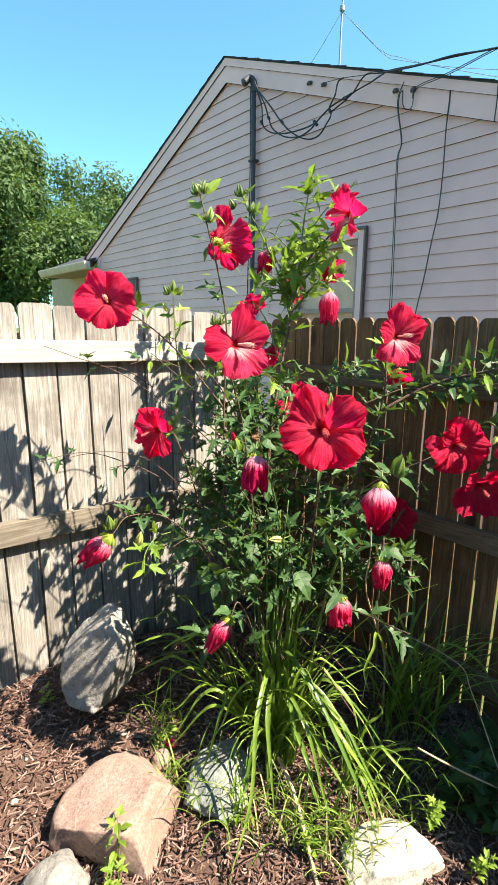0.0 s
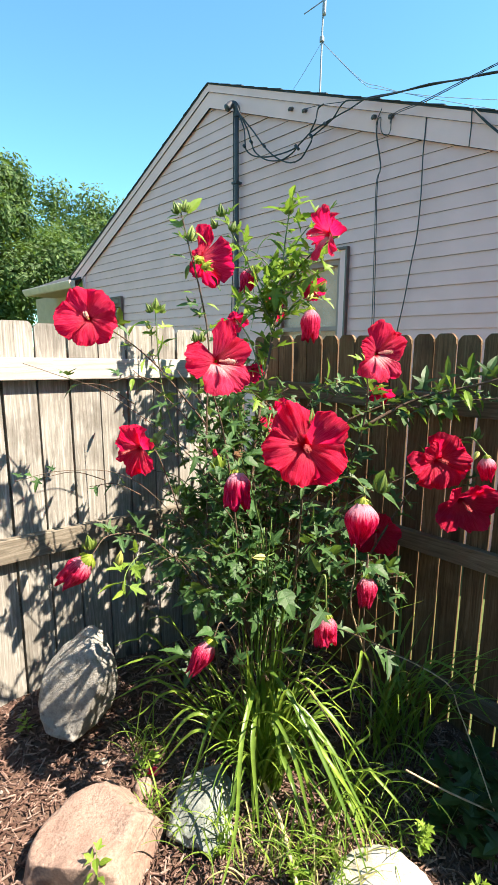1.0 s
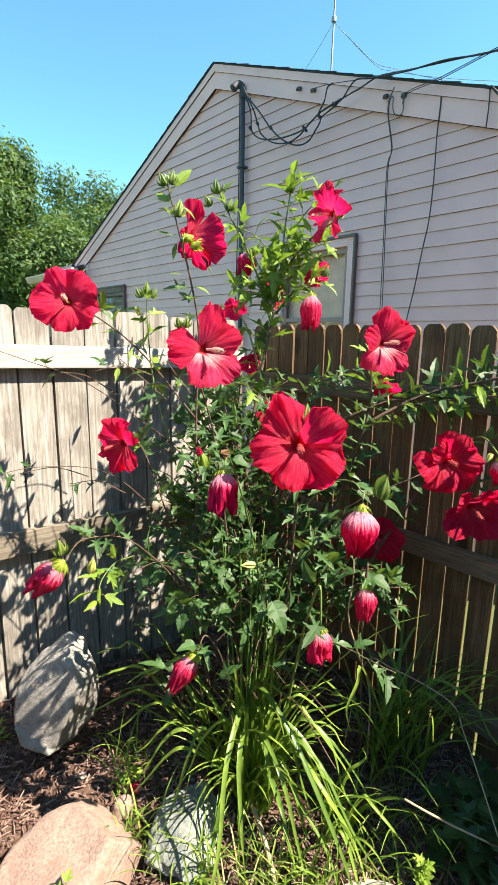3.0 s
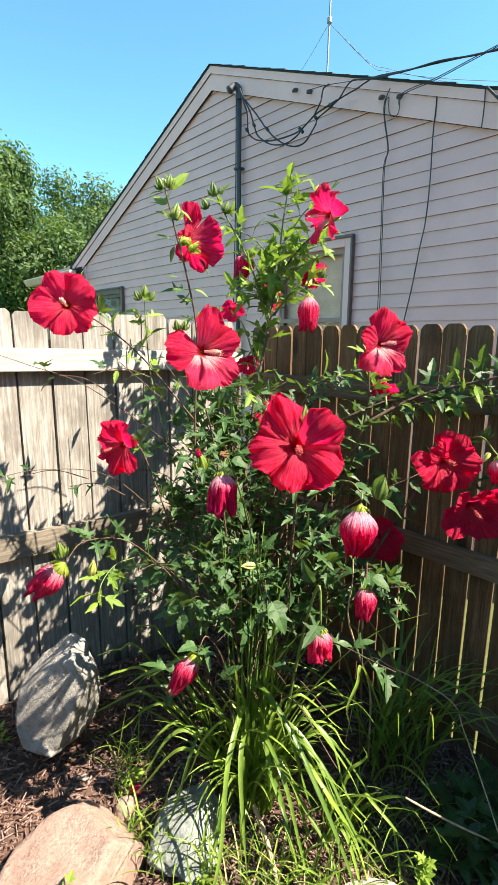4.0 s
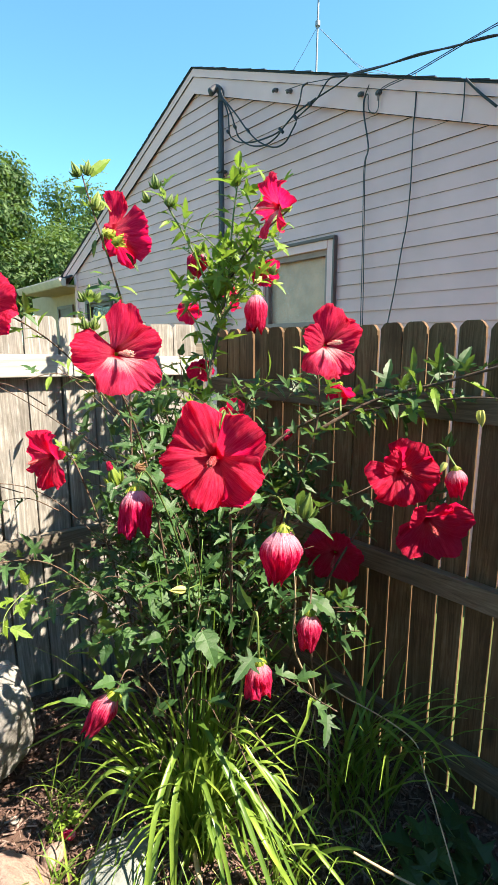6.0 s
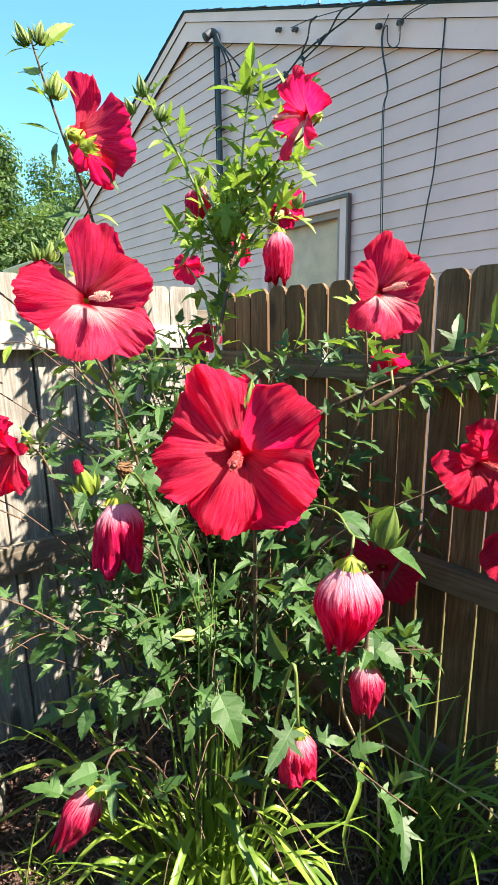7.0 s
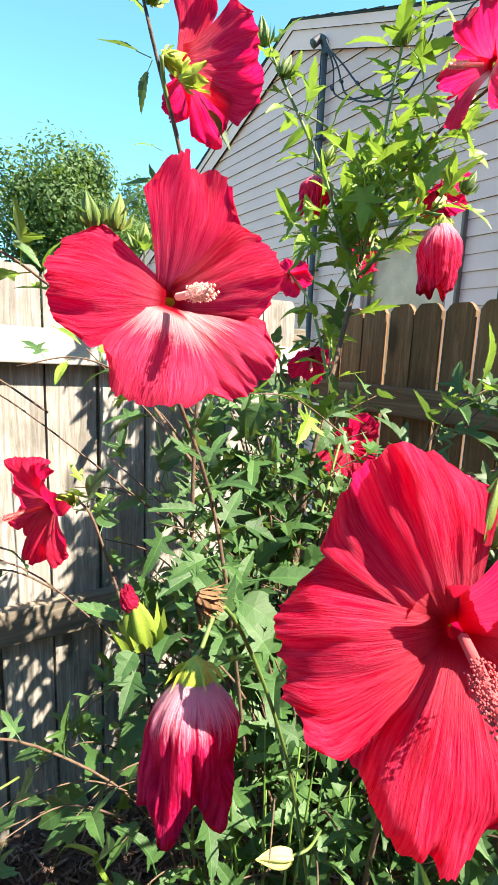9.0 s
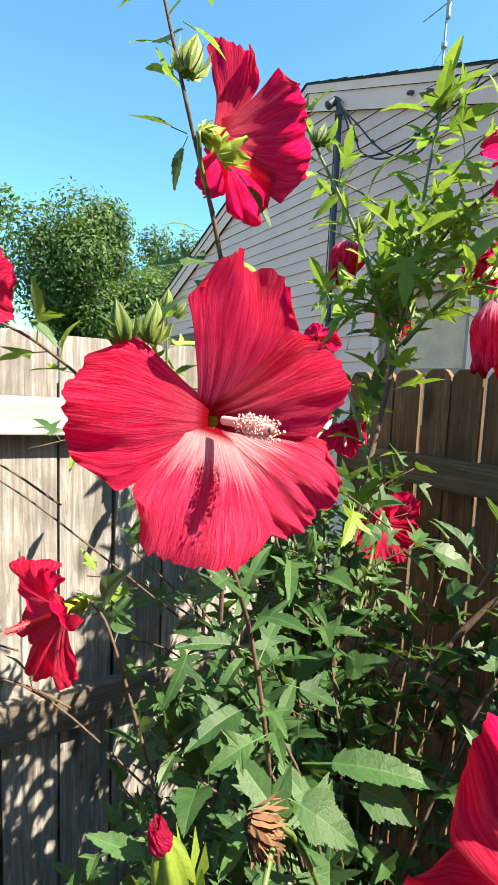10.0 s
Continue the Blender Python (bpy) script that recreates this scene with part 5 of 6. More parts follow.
stem([(1.42, 1.12, 1.20), (1.36, .97, 1.33), (1.29, .84, 1.380), (1.245, .768, 1.374), (1.262, .728, 1.374)], .0028, .0015, GREEN_STEM, [(.1, .75, 10, .075, LEAVES3 + LEAVES_LONG, .1), (.85, 1, 5, .085, LEAVES_LONG, .1)], 180)
stem([(1.245, .768, 1.374), (1.232, .760, 1.366), tail["J"]], .0022, .002, GREEN_STEM, (), 181)
stem([(1.68, 1.0, .12), (1.62, .98, .5), (1.52, .93, .9), (1.50, .91, 1.05), tail["K"]], .004, .0025, BARK, [(.8, .97, 4, .07, LEAVES3)], 19)
stem([(1.40, 1.2, .10), (1.38, 1.08, .7), (1.345, .98, 1.0), tail["L"]], .006, .003, GREEN_STEM, [(.45, .97, 16, .075, MID)], 20)
stem([(1.30, 1.3, .10), (1.2, 1.25, .6), (1.05, 1.16, .86), tail["M"]], .0035, .0018, BARK, [(.4, .97, 12, .075, MID)], 21)
stem([(1.32, 1.42, .10), (1.2, 1.45, .75), (.98, 1.44, 1.08), (.80, 1.42, 1.16), tail["N"]], .0026, .0016, BARK, [(.3, .97, 20, .058, MID)], 22)
stem([(1.34, 1.45, .10), (1.22, 1.55, .9), (1.14, 1.64, 1.3), tail["H"]], .004, .002, BARK, [(.3, .97, 18, .062, MID)], 23)
stem([(1.20, 1.58, 1.05), (1.0, 1.66, 1.27), (.78, 1.72, 1.32), (.62, 1.76, 1.30)], .0018, .001, BARK, [(.4, 1, 8, .045, MID)], 24)
stem([(1.28, 1.52, 1.45), (1.16, 1.68, 1.68), (1.05, 1.77, 1.80), tail["A"]], .0032, .0024, BARK, [(.1, .95, 16, .07, TOP, .2)], 25)
stem([(1.24, 1.6, 1.35), (.98, 1.75, 1.58), (.80, 1.80, 1.66), (.7, 1.82, 1.70)], .0018, .001, BARK, [(.3, 1, 9, .065, MID)], 26)
stem([(1.40, 1.22, .5), (1.25, 1.18, 1.1), (1.12, 1.14, 1.40), tail["I"]], .003, .002, GREEN_STEM, [(.35, .97, 20, .075, LEAVES3 + LEAVES_LONG, .15)], 27)
stem([(1.66, 1.6, 1.62), (1.74, 1.70, 1.72), tail["T"]], .004, .003, GREEN_STEM, [(.2, .95, 5, .08, MID)], 28)
stem([(1.60, 1.56, 1.2), (1.74, 1.63, 1.46), tail["T2"]], .004, .003, GREEN_STEM, [(.2, .95, 8, .08, MID)], 29)
stem([(1.66, 1.60, 1.6), (1.80, 1.85, 1.8), tail["S"]], .005, .003, GREEN_STEM, [(.2, .97, 14, .085, TOP, .2)], 30)
stem([(1.60, 1.2, .6), (1.75, 1.14, .95), tail["W"]], .005, .003, GREEN_STEM, [(.2, .95, 8, .08, MID)], 31)
stem([(1.55, 1.5, 1.0), (1.78, 1.38, 1.35), (1.95, 1.20, 1.50), (2.0, 1.1, 1.52)], .008, .003, BARK, [(.2, 1, 24, .075, MID)], 32)
stem([(1.40, 1.85, 1.2), (1.40, 2.02, 1.55), (1.395, 2.05, 1.78), (1.39, 2.05, 1.93)], .004, .002, GREEN_STEM, [(.3, .95, 11, .085, LEAVES_LONG + LEAVES_TIP, -.1)], 33)

stem([(.95, 1.42, 1.06), (.86, 1.37, 1.08), (.79, 1.32, 1.06), (.77, 1.29, 1.02)], .002, .001, GREEN_STEM, [(.2, 1, 9, .055, TOP, .1)], 34)
# leafy side shoots that fill the body of the shrub
fill = random.Random(21)
for k in range(74):
    a, q = fill.uniform(0, 6.28), fill.uniform(.2, .66)
    end = Vector((1.45 + q * math.cos(a) * .95, 1.36 + q * math.sin(a) * 1.0, fill.uniform(.55, 1.42)))
    end.x, end.y = min(end.x, 2.0), min(end.y, 2.08)
    if end.x < 1.10 or end.x < 1.2 and end.y < 1.3 and end.z > .95 or end.y < 1.0 and end.x < 1.35 and end.z > .8:
        continue
    low = BASE.lerp(Vector((1.45, 1.36, end.z * .55)), .95)
    stem([low, low.lerp(end, .5) + Vector((0, 0, .12)), end], .0035, .0015, BARK, [(.12, 1, 15, .070, MID)], 100 + k)

for k in range(28):
    end = Vector((fill.uniform(1.18, 1.95), fill.uniform(1.5, 2.06), fill.uniform(.75, 1.72)))
    low = Vector((1.5, 1.5, end.z * .6))
    stem([low, low.lerp(end, .5) + Vector((0, 0, .10)), end], .0035, .0015, BARK, [(.1, 1, 18, .068, MID)], 200 + k)
for k in range(6):
    end = Vector((fill.uniform(.78, 1.25), fill.uniform(1.78, 2.1), fill.uniform(1.2, 1.72)))
    low = end + Vector((fill.uniform(.12, .25), fill.uniform(-.2, -.02), fill.uniform(-.16, .0)))
    stem([low, low.lerp(end, .5) + Vector((0, 0, .03)), end], .0022, .0012, BARK, [(.1, 1, 9, .054, MID + TOP)], 400 + k)
for k in range(12):
    end = Vector((fill.uniform(1.5, 1.97), fill.uniform(1.1, 1.75), fill.uniform(1.15, 1.66)))
    low = end + Vector((fill.uniform(-.16, 0), fill.uniform(.0, .18), fill.uniform(-.25, -.1)))
    stem([low, low.lerp(end, .5) + Vector((0, 0, .03)), end], .0025, .0012, BARK, [(.1, 1, 13, .064, MID + LEAVES5, .1)], 500 + k)
for k in range(13):
    end = Vector((fill.uniform(.86, 1.2), fill.uniform(1.34, 1.56), fill.uniform(.80, 1.14)))
    low = end + Vector((fill.uniform(.12, .25), fill.uniform(-.02, .12), fill.uniform(-.16, -.04)))
    stem([low, low.lerp(end, .5) + Vector((0, 0, .04)), end], .0016, .0008, BARK, [(.05, 1, 13, .066, LEAVES5 + LEAVES3, .1)], 600 + k)
for k in range(13):
    end = Vector((fill.uniform(1.14, 1.52), fill.uniform(.98, 1.22), fill.uniform(.6, 1.18)))
    low = end + Vector((fill.uniform(.02, .2), fill.uniform(.1, .25), fill.uniform(-.2, -.06)))
    stem([low, low.lerp(end, .5) + Vector((0, 0, .04)), end], .0018, .0009, BARK, [(.05, 1, 10, .074, MID + LEAVES3, .1)], 700 + k)
for k in range(5):
    end = Vector((fill.uniform(1.02, 1.26), fill.uniform(1.0, 1.14), fill.uniform(.58, .96)))
    low = end + Vector((fill.uniform(.06, .16), fill.uniform(.12, .22), fill.uniform(-.2, -.08)))
    stem([low, low.lerp(end, .5) + Vector((0, 0, .03)), end], .0016, .0008, BARK, [(.1, 1, 7, .070, LEAVES5 + LEAVES3, .1)], 800 + k)
for k in range(15):
    end = Vector((fill.uniform(.96, 1.24), fill.uniform(1.15, 1.42), fill.uniform(.68, 1.03)))
    low = end + Vector((fill.uniform(.10, .25), fill.uniform(.0, .16), fill.uniform(-.2, -.06)))
    stem([low, low.lerp(end, .5) + Vector((0, 0, .03)), end], .0016, .0008, BARK, [(.05, 1, 10, .072, LEAVES5 + LEAVES3, .1)], 1000 + k)
# green shoots that rise straight from the crown of the plant
for k in range(11):
    foot = Vector((1.30 + fill.gauss(0, .035), 1.25 + fill.gauss(0, .035), .10))
    top = foot + Vector((fill.gauss(-.01, .04), fill.gauss(-.02, .04), fill.uniform(.75, 1.05)))
    stem([foot, foot.lerp(top, .5) + Vector((fill.gauss(0, .012), fill.gauss(0, .012), 0)), top], .0052, .0012, SHOOT, (), 40 + k)
# dark inner growth on the fence side
for k in range(19):
    end = Vector((fill.uniform(1.17, 1.42), fill.uniform(1.46, 1.75), fill.uniform(1.0, 1.62)))
    low = end + Vector((fill.uniform(.10, .25), fill.uniform(-.12, .06), fill.uniform(-.22, -.06)))
    stem([low, low.lerp(end, .5) + Vector((0, 0, .03)), end], .0018, .0009, BARK, [(.05, 1, 11, .070, LEAVES5 + LEAVES3, .1)], 900 + k)
# loose crown of the top shoots
for k in range(17):
    base = Vector((1.705, 1.60, 1.77)).lerp(Vector((1.83, 1.62, 2.2)), fill.random())
    end = base + Vector((fill.uniform(-.22, .20), fill.uniform(-.20, .20), fill.uniform(.05, .20)))
    stem([base, base.lerp(end, .5) + Vector((0, 0, .03)), end], .003, .0015, GREEN_STEM, [(.25, 1, 8, .076, TOP, .1, 1.2)], 300 + k)

# buds: place, way, length, pale
# buds low on the side shoots
for at, axis, size, pale in (
        ((1.213, 1.131, 1.055), (-0.9, 0.35, 0.1), 0.046, True),
        ((0.736, 1.255, 1.135), (0.1, -0.2, 1.0), 0.045, True),
        ((0.7, 1.36, 1.16), (-0.2, -0.1, 1.0), 0.05, False),
        ((1.515, 0.885, 1.01), (0.5, -0.3, -0.6), 0.045, True)):
    bud(shrub, at, axis, size, int(at[0] * 100), pale)
# buds round the front blooms
for at, axis, size, pale in (
        ((1.262, 0.728, 1.366), (0.15, -0.1, 1.0), 0.058, False),
        ((1.200, 0.934, 1.537), (0.12, 0.0, 1.0), 0.050, False),
        ((1.036, 1.238, 1.775), (0.12, 0.0, 1.0), 0.033, False),
        ((1.016, 1.240, 1.775), (-0.25, 0.0, 1.0), 0.031, False)):
    bud(shrub, at, axis, size, int(at[0] * 100), pale)
# buds on the tall left shoot
for at, axis, size, pale in (
        ((1.16, 1.455, 2.115), (0.25, 0.1, 1.0), 0.055, False),
        ((1.118, 1.462, 2.195), (-0.4, 0.2, 1.0), 0.042, False),
        ((1.142, 1.462, 2.205), (0.2, 0.0, 1.0), 0.042, False),
        ((1.39, 2.05, 1.925), (0.0, -.1, 1.0), 0.058, False),
        ((1.372, 2.055, 1.915), (-.6, .2, 1.0), 0.048, False),
        ((1.41, 2.04, 1.915), (.6, -.2, 1.0), 0.048, False),
        ((1.365, 2.06, 1.84), (-.5, .2, .8), 0.042, True)):
    bud(shrub, at, axis, size, int(at[0] * 100), pale)
# buds at the crown and by the picket fence
for at, axis, size, pale in (
        ((1.53, 1.73, 2.3), (-0.2, 0.0, 1.0), 0.055, False),
        ((1.56, 1.7, 2.24), (0.4, 0.0, 1.0), 0.05, False),
        ((1.5, 1.74, 2.25), (-0.6, 0.0, 1.0), 0.045, False),
        ((1.83, 1.61, 2.38), (0.0, 0.0, 1.0), 0.045, False),
        ((1.8, 1.59, 2.33), (-0.4, -0.2, 1.0), 0.04, False),
        ((1.66, 1.66, 2.08), (0.3, -0.2, 1.0), 0.045, False),
        ((1.99, 0.78, 1.42), (0.0, -0.2, 1.0), 0.05, False),
        ((1.93, 0.66, 1.55), (0.1, -0.1, -0.8), 0.05, True),
        ((1.8, 1.4, 1.99), (0.3, -0.3, 1.0), 0.045, False),
        ((1.74, 1.42, 1.96), (0.8, 0.1, 0.5), 0.045, True),
        ((1.96, 0.5, 1.72), (0.0, -0.3, 1.0), 0.04, False),
        ((1.825, 0.70, 1.405), (-0.4, 0.1, -0.6), 0.034, True)):
    bud(shrub, at, axis, size, int(at[0] * 100), pale)
part("calyx", CALYCES[1], CALYX, shrub, "yellow-green calyx of a dropped bloom", frame_of((1.205, 1.445, 2.032), (.75, -.45, .15), up=(.3, .5, .2), scale=.036))
part("bud", opening_bud_mesh, None, shrub, "swollen yellow-green bud about to open", frame_of((1.028, 1.145, 1.396), (-.28, .05, 1), up=(.3, .5, .2), scale=.056))
part("bud_tip", wilt_mesh(77, .026, .016, 2.0, .6), WILT, shrub, "crimson petal tip of an opening bud", frame_of((1.017, 1.147, 1.430), (.3, -.05, -1), up=(-.7, -.7, .1)))
part("stem", tube("stem", [(1.207, 1.132, 1.055), (1.235, 1.125, 1.058), (1.27, 1.14, 1.05)], .0022, .0018), GREEN_STEM, shrub)
# a withered bloom: a shrunken brown tuft with frayed tips
r_ = random.Random(4)
wv, wf = [], []
wm = frame_of((1.075, 1.135, 1.436), (.75, -.35, -.45), up=(-.7, -.7, .1))
for k in range(80):
    a, q = r_.uniform(0, 6.28), r_.uniform(.1, 1)
    p = Vector((.008 * q * math.cos(a), .008 * q * math.sin(a), 0))
    d = Vector((math.cos(a) * q * .55, math.sin(a) * q * .55, 1)).normalized()
    side = Vector((-math.sin(a), math.cos(a), 0))
    for i in range(7):
        w_ = .0021 * math.sin(.5 + 2.4 * i / 6)
        wv += [wm @ (p - side * w_), wm @ (p + side * w_)]
        if i:
            c_ = len(wv)
            wf.append((c_ - 4, c_ - 3, c_ - 1, c_ - 2))
        d = (d + Vector((r_.gauss(0, .16), r_.gauss(0, .16), r_.gauss(0, .1)))).normalized()
        side = (side + Vector((r_.gauss(0, .35), r_.gauss(0, .35), r_.gauss(0, .35)))).normalized()
        p = p + d * .0046
part("spent_flower", mesh("withered_flower", wv, wf), WITHERED, shrub, "withered brown hibiscus bloom")


def broad_leaf(root, tip, bank):
    """One broad leaf from its root to its tip."""
    a, b = Vector(root), Vector(tip)
    way = (b - a).normalized()
    x = way.cross(Vector((-.2, -.45, .9))).normalized()
    size = (b - a).length * .66
    m = Matrix.Translation(a) @ Matrix((x, way, x.cross(way))).transposed().to_4x4() @ Matrix.Scale(size, 4)
    part("leaf", bank[int(size * 1000) % 4], LEAF, shrub, m=m)


# broad leaves below the second front bloom
for leaf_at in (
        ((1.007, 1.162, 1.420), (.957, 1.197, 1.441), LEAVES_LONG), ((1.114, 1.193, 1.443), (1.051, 1.198, 1.430), LEAVES3),
        ((1.086, 1.149, 1.406), (1.062, 1.181, 1.424), LEAVES3), ((1.177, 1.205, 1.466), (1.227, 1.174, 1.447), LEAVES3),
        ((1.183, 1.161, 1.419), (1.253, 1.060, 1.455), LEAVES_LONG), ((1.141, 1.152, 1.404), (1.185, 1.090, 1.385), LEAVES3),
        ((1.006, 1.120, 1.408), (.975, 1.100, 1.390), LEAVES3)):
    broad_leaf(*leaf_at)
# broad leaves behind the nearest bloom
for leaf_at in (
        ((1.005, 1.112, 1.395), (.972, 1.078, 1.372), LEAVES3), ((1.200, 1.143, 1.401), (1.245, 1.080, 1.390), LEAVES3),
        ((1.268, .728, 1.362), (1.365, .672, 1.285), LEAVES_LONG), ((1.335, .850, 1.340), (1.365, .790, 1.305), LEAVES3),
        ((1.270, .905, 1.270), (1.215, .890, 1.255), LEAVES3), ((1.290, .930, 1.190), (1.230, .915, 1.195), LEAVES_LONG),
        ((1.250, 1.000, 1.330), (1.200, .960, 1.300), LEAVES5)):
    broad_leaf(*leaf_at)
# leaves on the tall shoot and behind the fence-side bloom
for leaf_at in (
        ((1.036, 1.240, 1.780), (1.050, 1.215, 1.835), LEAVES_LONG), ((1.014, 1.242, 1.780), (.985, 1.225, 1.80), LEAVES_LONG),
        ((1.147, 1.472, 2.059), (1.074, 1.507, 2.076), LEAVES_LONG), ((1.160, 1.467, 2.034), (1.139, 1.480, 1.967), LEAVES_LONG),
        ((1.173, 1.471, 1.946), (1.127, 1.490, 1.958), LEAVES_TIP), ((1.250, 1.453, 2.006), (1.290, 1.418, 1.928), LEAVES_LONG),
        ((1.142, 1.397, 2.126), (1.184, 1.361, 2.083), LEAVES_TIP), ((1.120, 1.460, 2.189), (1.054, 1.494, 2.184), LEAVES_TIP),
        ((1.236, 1.464, 1.910), (1.285, 1.412, 1.894), LEAVES_TIP), ((1.030, 1.743, 1.838), (1.088, 1.700, 1.780), LEAVES_LONG),
        ((1.062, 1.584, 1.688), (1.103, 1.544, 1.658), LEAVES_TIP)):
    broad_leaf(*leaf_at)


sunny = [(Vector((1.845, .66, 1.36)), .06), (Vector((1.19, 1.13, 1.06)), .05), (Vector((.84, 1.72, .42)), .10), (Vector((1.05, 1.10, 1.36)), .07), (Vector((1.24, .75, 1.28)), .06), (Vector((1.09, 1.19, 1.68)), .09), (Vector((1.82, .83, 1.33)), .08), (Vector((.90, 1.73, 1.85)), .08)]


def free(m):
    """Whether a leaf's body keeps off the front of every bloom."""
    base = m.translation
    if base.x < 1.60 and base.z < .68 + .14 * noise.noise(base * 9):
        return False
    if .6 < base.z < 1.22 and noise.noise(base * 8 + Vector((3, 1, 5))) < -.20 or base.x < 1.15 and base.z > 1.2 and base.y > 1.3 and noise.noise(base * 8) < .05:
        return False
    hollow = base - Vector((1.20, 1.12, .88))        # the open heart round the green shoots
    if Vector((hollow.x, hollow.y, hollow.z * .65)).length < .18 and noise.noise(base * 13) < .34:
        return False
    for f in (.25, .6, .95):
        p = m @ Vector((0, f, 0))
        for c, q in sunny:
            d = p - c
            h = d.dot(SUN_DIR)
            if 0 < h < (.6 if q < .1 else 1.6) and (d - SUN_DIR * h).length < q and (q < .1 or noise.noise(p * 30) > .08):
                return False
        for c, n, q in clear:
            d = p - c
            h = d.dot(n)
            if -.45 * q < h < 1.6 * q and (d - n * h).length < q * .92:
                return False
    return True


leaf_spots = [s for s in leaf_spots if free(s[0])]

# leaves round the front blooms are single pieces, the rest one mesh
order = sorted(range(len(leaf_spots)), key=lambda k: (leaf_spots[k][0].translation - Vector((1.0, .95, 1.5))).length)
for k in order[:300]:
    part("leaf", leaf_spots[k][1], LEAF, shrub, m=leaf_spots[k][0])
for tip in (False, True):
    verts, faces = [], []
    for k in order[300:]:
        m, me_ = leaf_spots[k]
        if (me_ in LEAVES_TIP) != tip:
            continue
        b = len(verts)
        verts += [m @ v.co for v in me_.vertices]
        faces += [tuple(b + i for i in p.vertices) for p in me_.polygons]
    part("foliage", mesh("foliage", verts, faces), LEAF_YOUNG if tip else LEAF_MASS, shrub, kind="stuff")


# ---- daylilies and weeds ----
def blade_mesh(root, way, length, width, arch, seed, lift=1.0):
    r = random.Random(seed)
    n = 11
    verts, faces = [], []
    w = Vector((way[0], way[1], 0)).normalized()
    side = Vector((-w.y, w.x, 0))
    sway = r.gauss(0, .22)
    p = Vector(root)
    ang = radians(84) * lift
    for i in range(n + 1):
        u = i / n
        wd = width * (.55 + .6 * min(1, u * 3)) * (1 - max(0, (u - .45) / .55) ** 1.6) + .0006
        up = (w * -math.sin(ang) + Vector((0, 0, math.cos(ang))))
        verts += [p - side * wd + up * wd * .45, p - up * wd * .1, p + side * wd + up * wd * .45]
        d = w * math.cos(ang) + Vector((0, 0, math.sin(ang))) + side * sway * u
        p = p + d * (length / n)
        ang -= arch / n * (.25 + 2.3 * u * u)
    for i in range(n):
        for s in (0, 1):
            a = i * 3 + s
            faces.append((a, a + 1, a + 4, a + 3))
    return mesh("blade", verts, faces, smooth=True)


def lily(at, count, length, spread, seed, label, bias=(0, 0), arch=(1.2, 2.4), slim=1.0):
    r = random.Random(seed)
    z = ground_height(*at)
    c = thing("daylily_clump", (*at, z - .01), label, "daylily", "daylily clumps")
    for k in range(count):
        a = r.uniform(0, 6.28)
        way = (math.cos(a) + bias[0], math.sin(a) + bias[1])
        q = spread * math.sqrt(r.random())
        t = r.uniform(0, 6.28)
        root = (at[0] + q * math.cos(t), at[1] + q * math.sin(t), z - .015)
        root = (root[0], min(2.1, root[1]), root[2])
        me = blade_mesh(root, way, length * r.uniform(.45, 1.15), slim * r.uniform(.0045, .0105), r.uniform(*arch), seed * 1000 + k, r.uniform(.80, 1.04))
        part("blade", me, BLADE, c)
    return c


def bent_blade(root, crest, tip, width, seed):
    """A blade that rises to its crest, bends over and falls to its tip."""
    r = random.Random(seed)
    a, c, e = Vector(root), Vector(crest), Vector(tip)
    rise = a.lerp(c, .55) + Vector((0, 0, .05 * (c - a).length))
    fall = c.lerp(e, .35) + Vector((r.gauss(0, .012), r.gauss(0, .012), .20 * max(0, c.z - e.z)))
    line = smooth_line([a, rise, c, fall, c.lerp(e, .72) + Vector((r.gauss(0, .014), r.gauss(0, .014), .10 * max(0, c.z - e.z))), e], 5)
    n = len(line) - 1
    flat = Vector((e.x - a.x, e.y - a.y, 0)).normalized()
    side = Vector((-flat.y, flat.x, r.gauss(0, .25))).normalized()
    verts, faces = [], []
    for i, p in enumerate(line):
        u = i / n
        d = (line[min(n, i + 1)] - line[max(0, i - 1)]).normalized()
        up = d.cross(side).normalized() * (-1 if d.dot(flat) > 0 else 1)
        up = up if up.z >= 0 else -up
        w = width * (.6 + .4 * min(1, u * 3)) * (1 - max(0, (u - .5) / .5) ** 1.8) + .0005
        verts += [p - side * w + up * w * .5, p, p + side * w + up * w * .5]
    for i in range(n):
        for k in (0, 1):
            faces.append((i * 3 + k, i * 3 + k + 1, i * 3 + k + 4, i * 3 + k + 3))
    return mesh("blade", verts, faces, smooth=True)


def bent_blades(clump, root, rows, seed):
    """Long blades of a clump: crest and tip from the root, half width in millimetres."""
    r = random.Random(seed)
    for k, (cx, cy, cz, tx, ty, tz, w) in enumerate(rows):
        a = Vector(root) + Vector((r.gauss(0, .022), r.gauss(0, .022), -.02))
        part("blade", bent_blade(a, Vector(root) + Vector((cx, cy, cz)), Vector(root) + Vector((tx, ty, tz)), w * .00085, seed * 100 + k), BLADE, clump)


sunlit = lily((1.25, 1.16), 84, .52, .07, 1, "arching bright green daylily clump in the sun", (-.1, -.25), (.9, 2.6), .6)
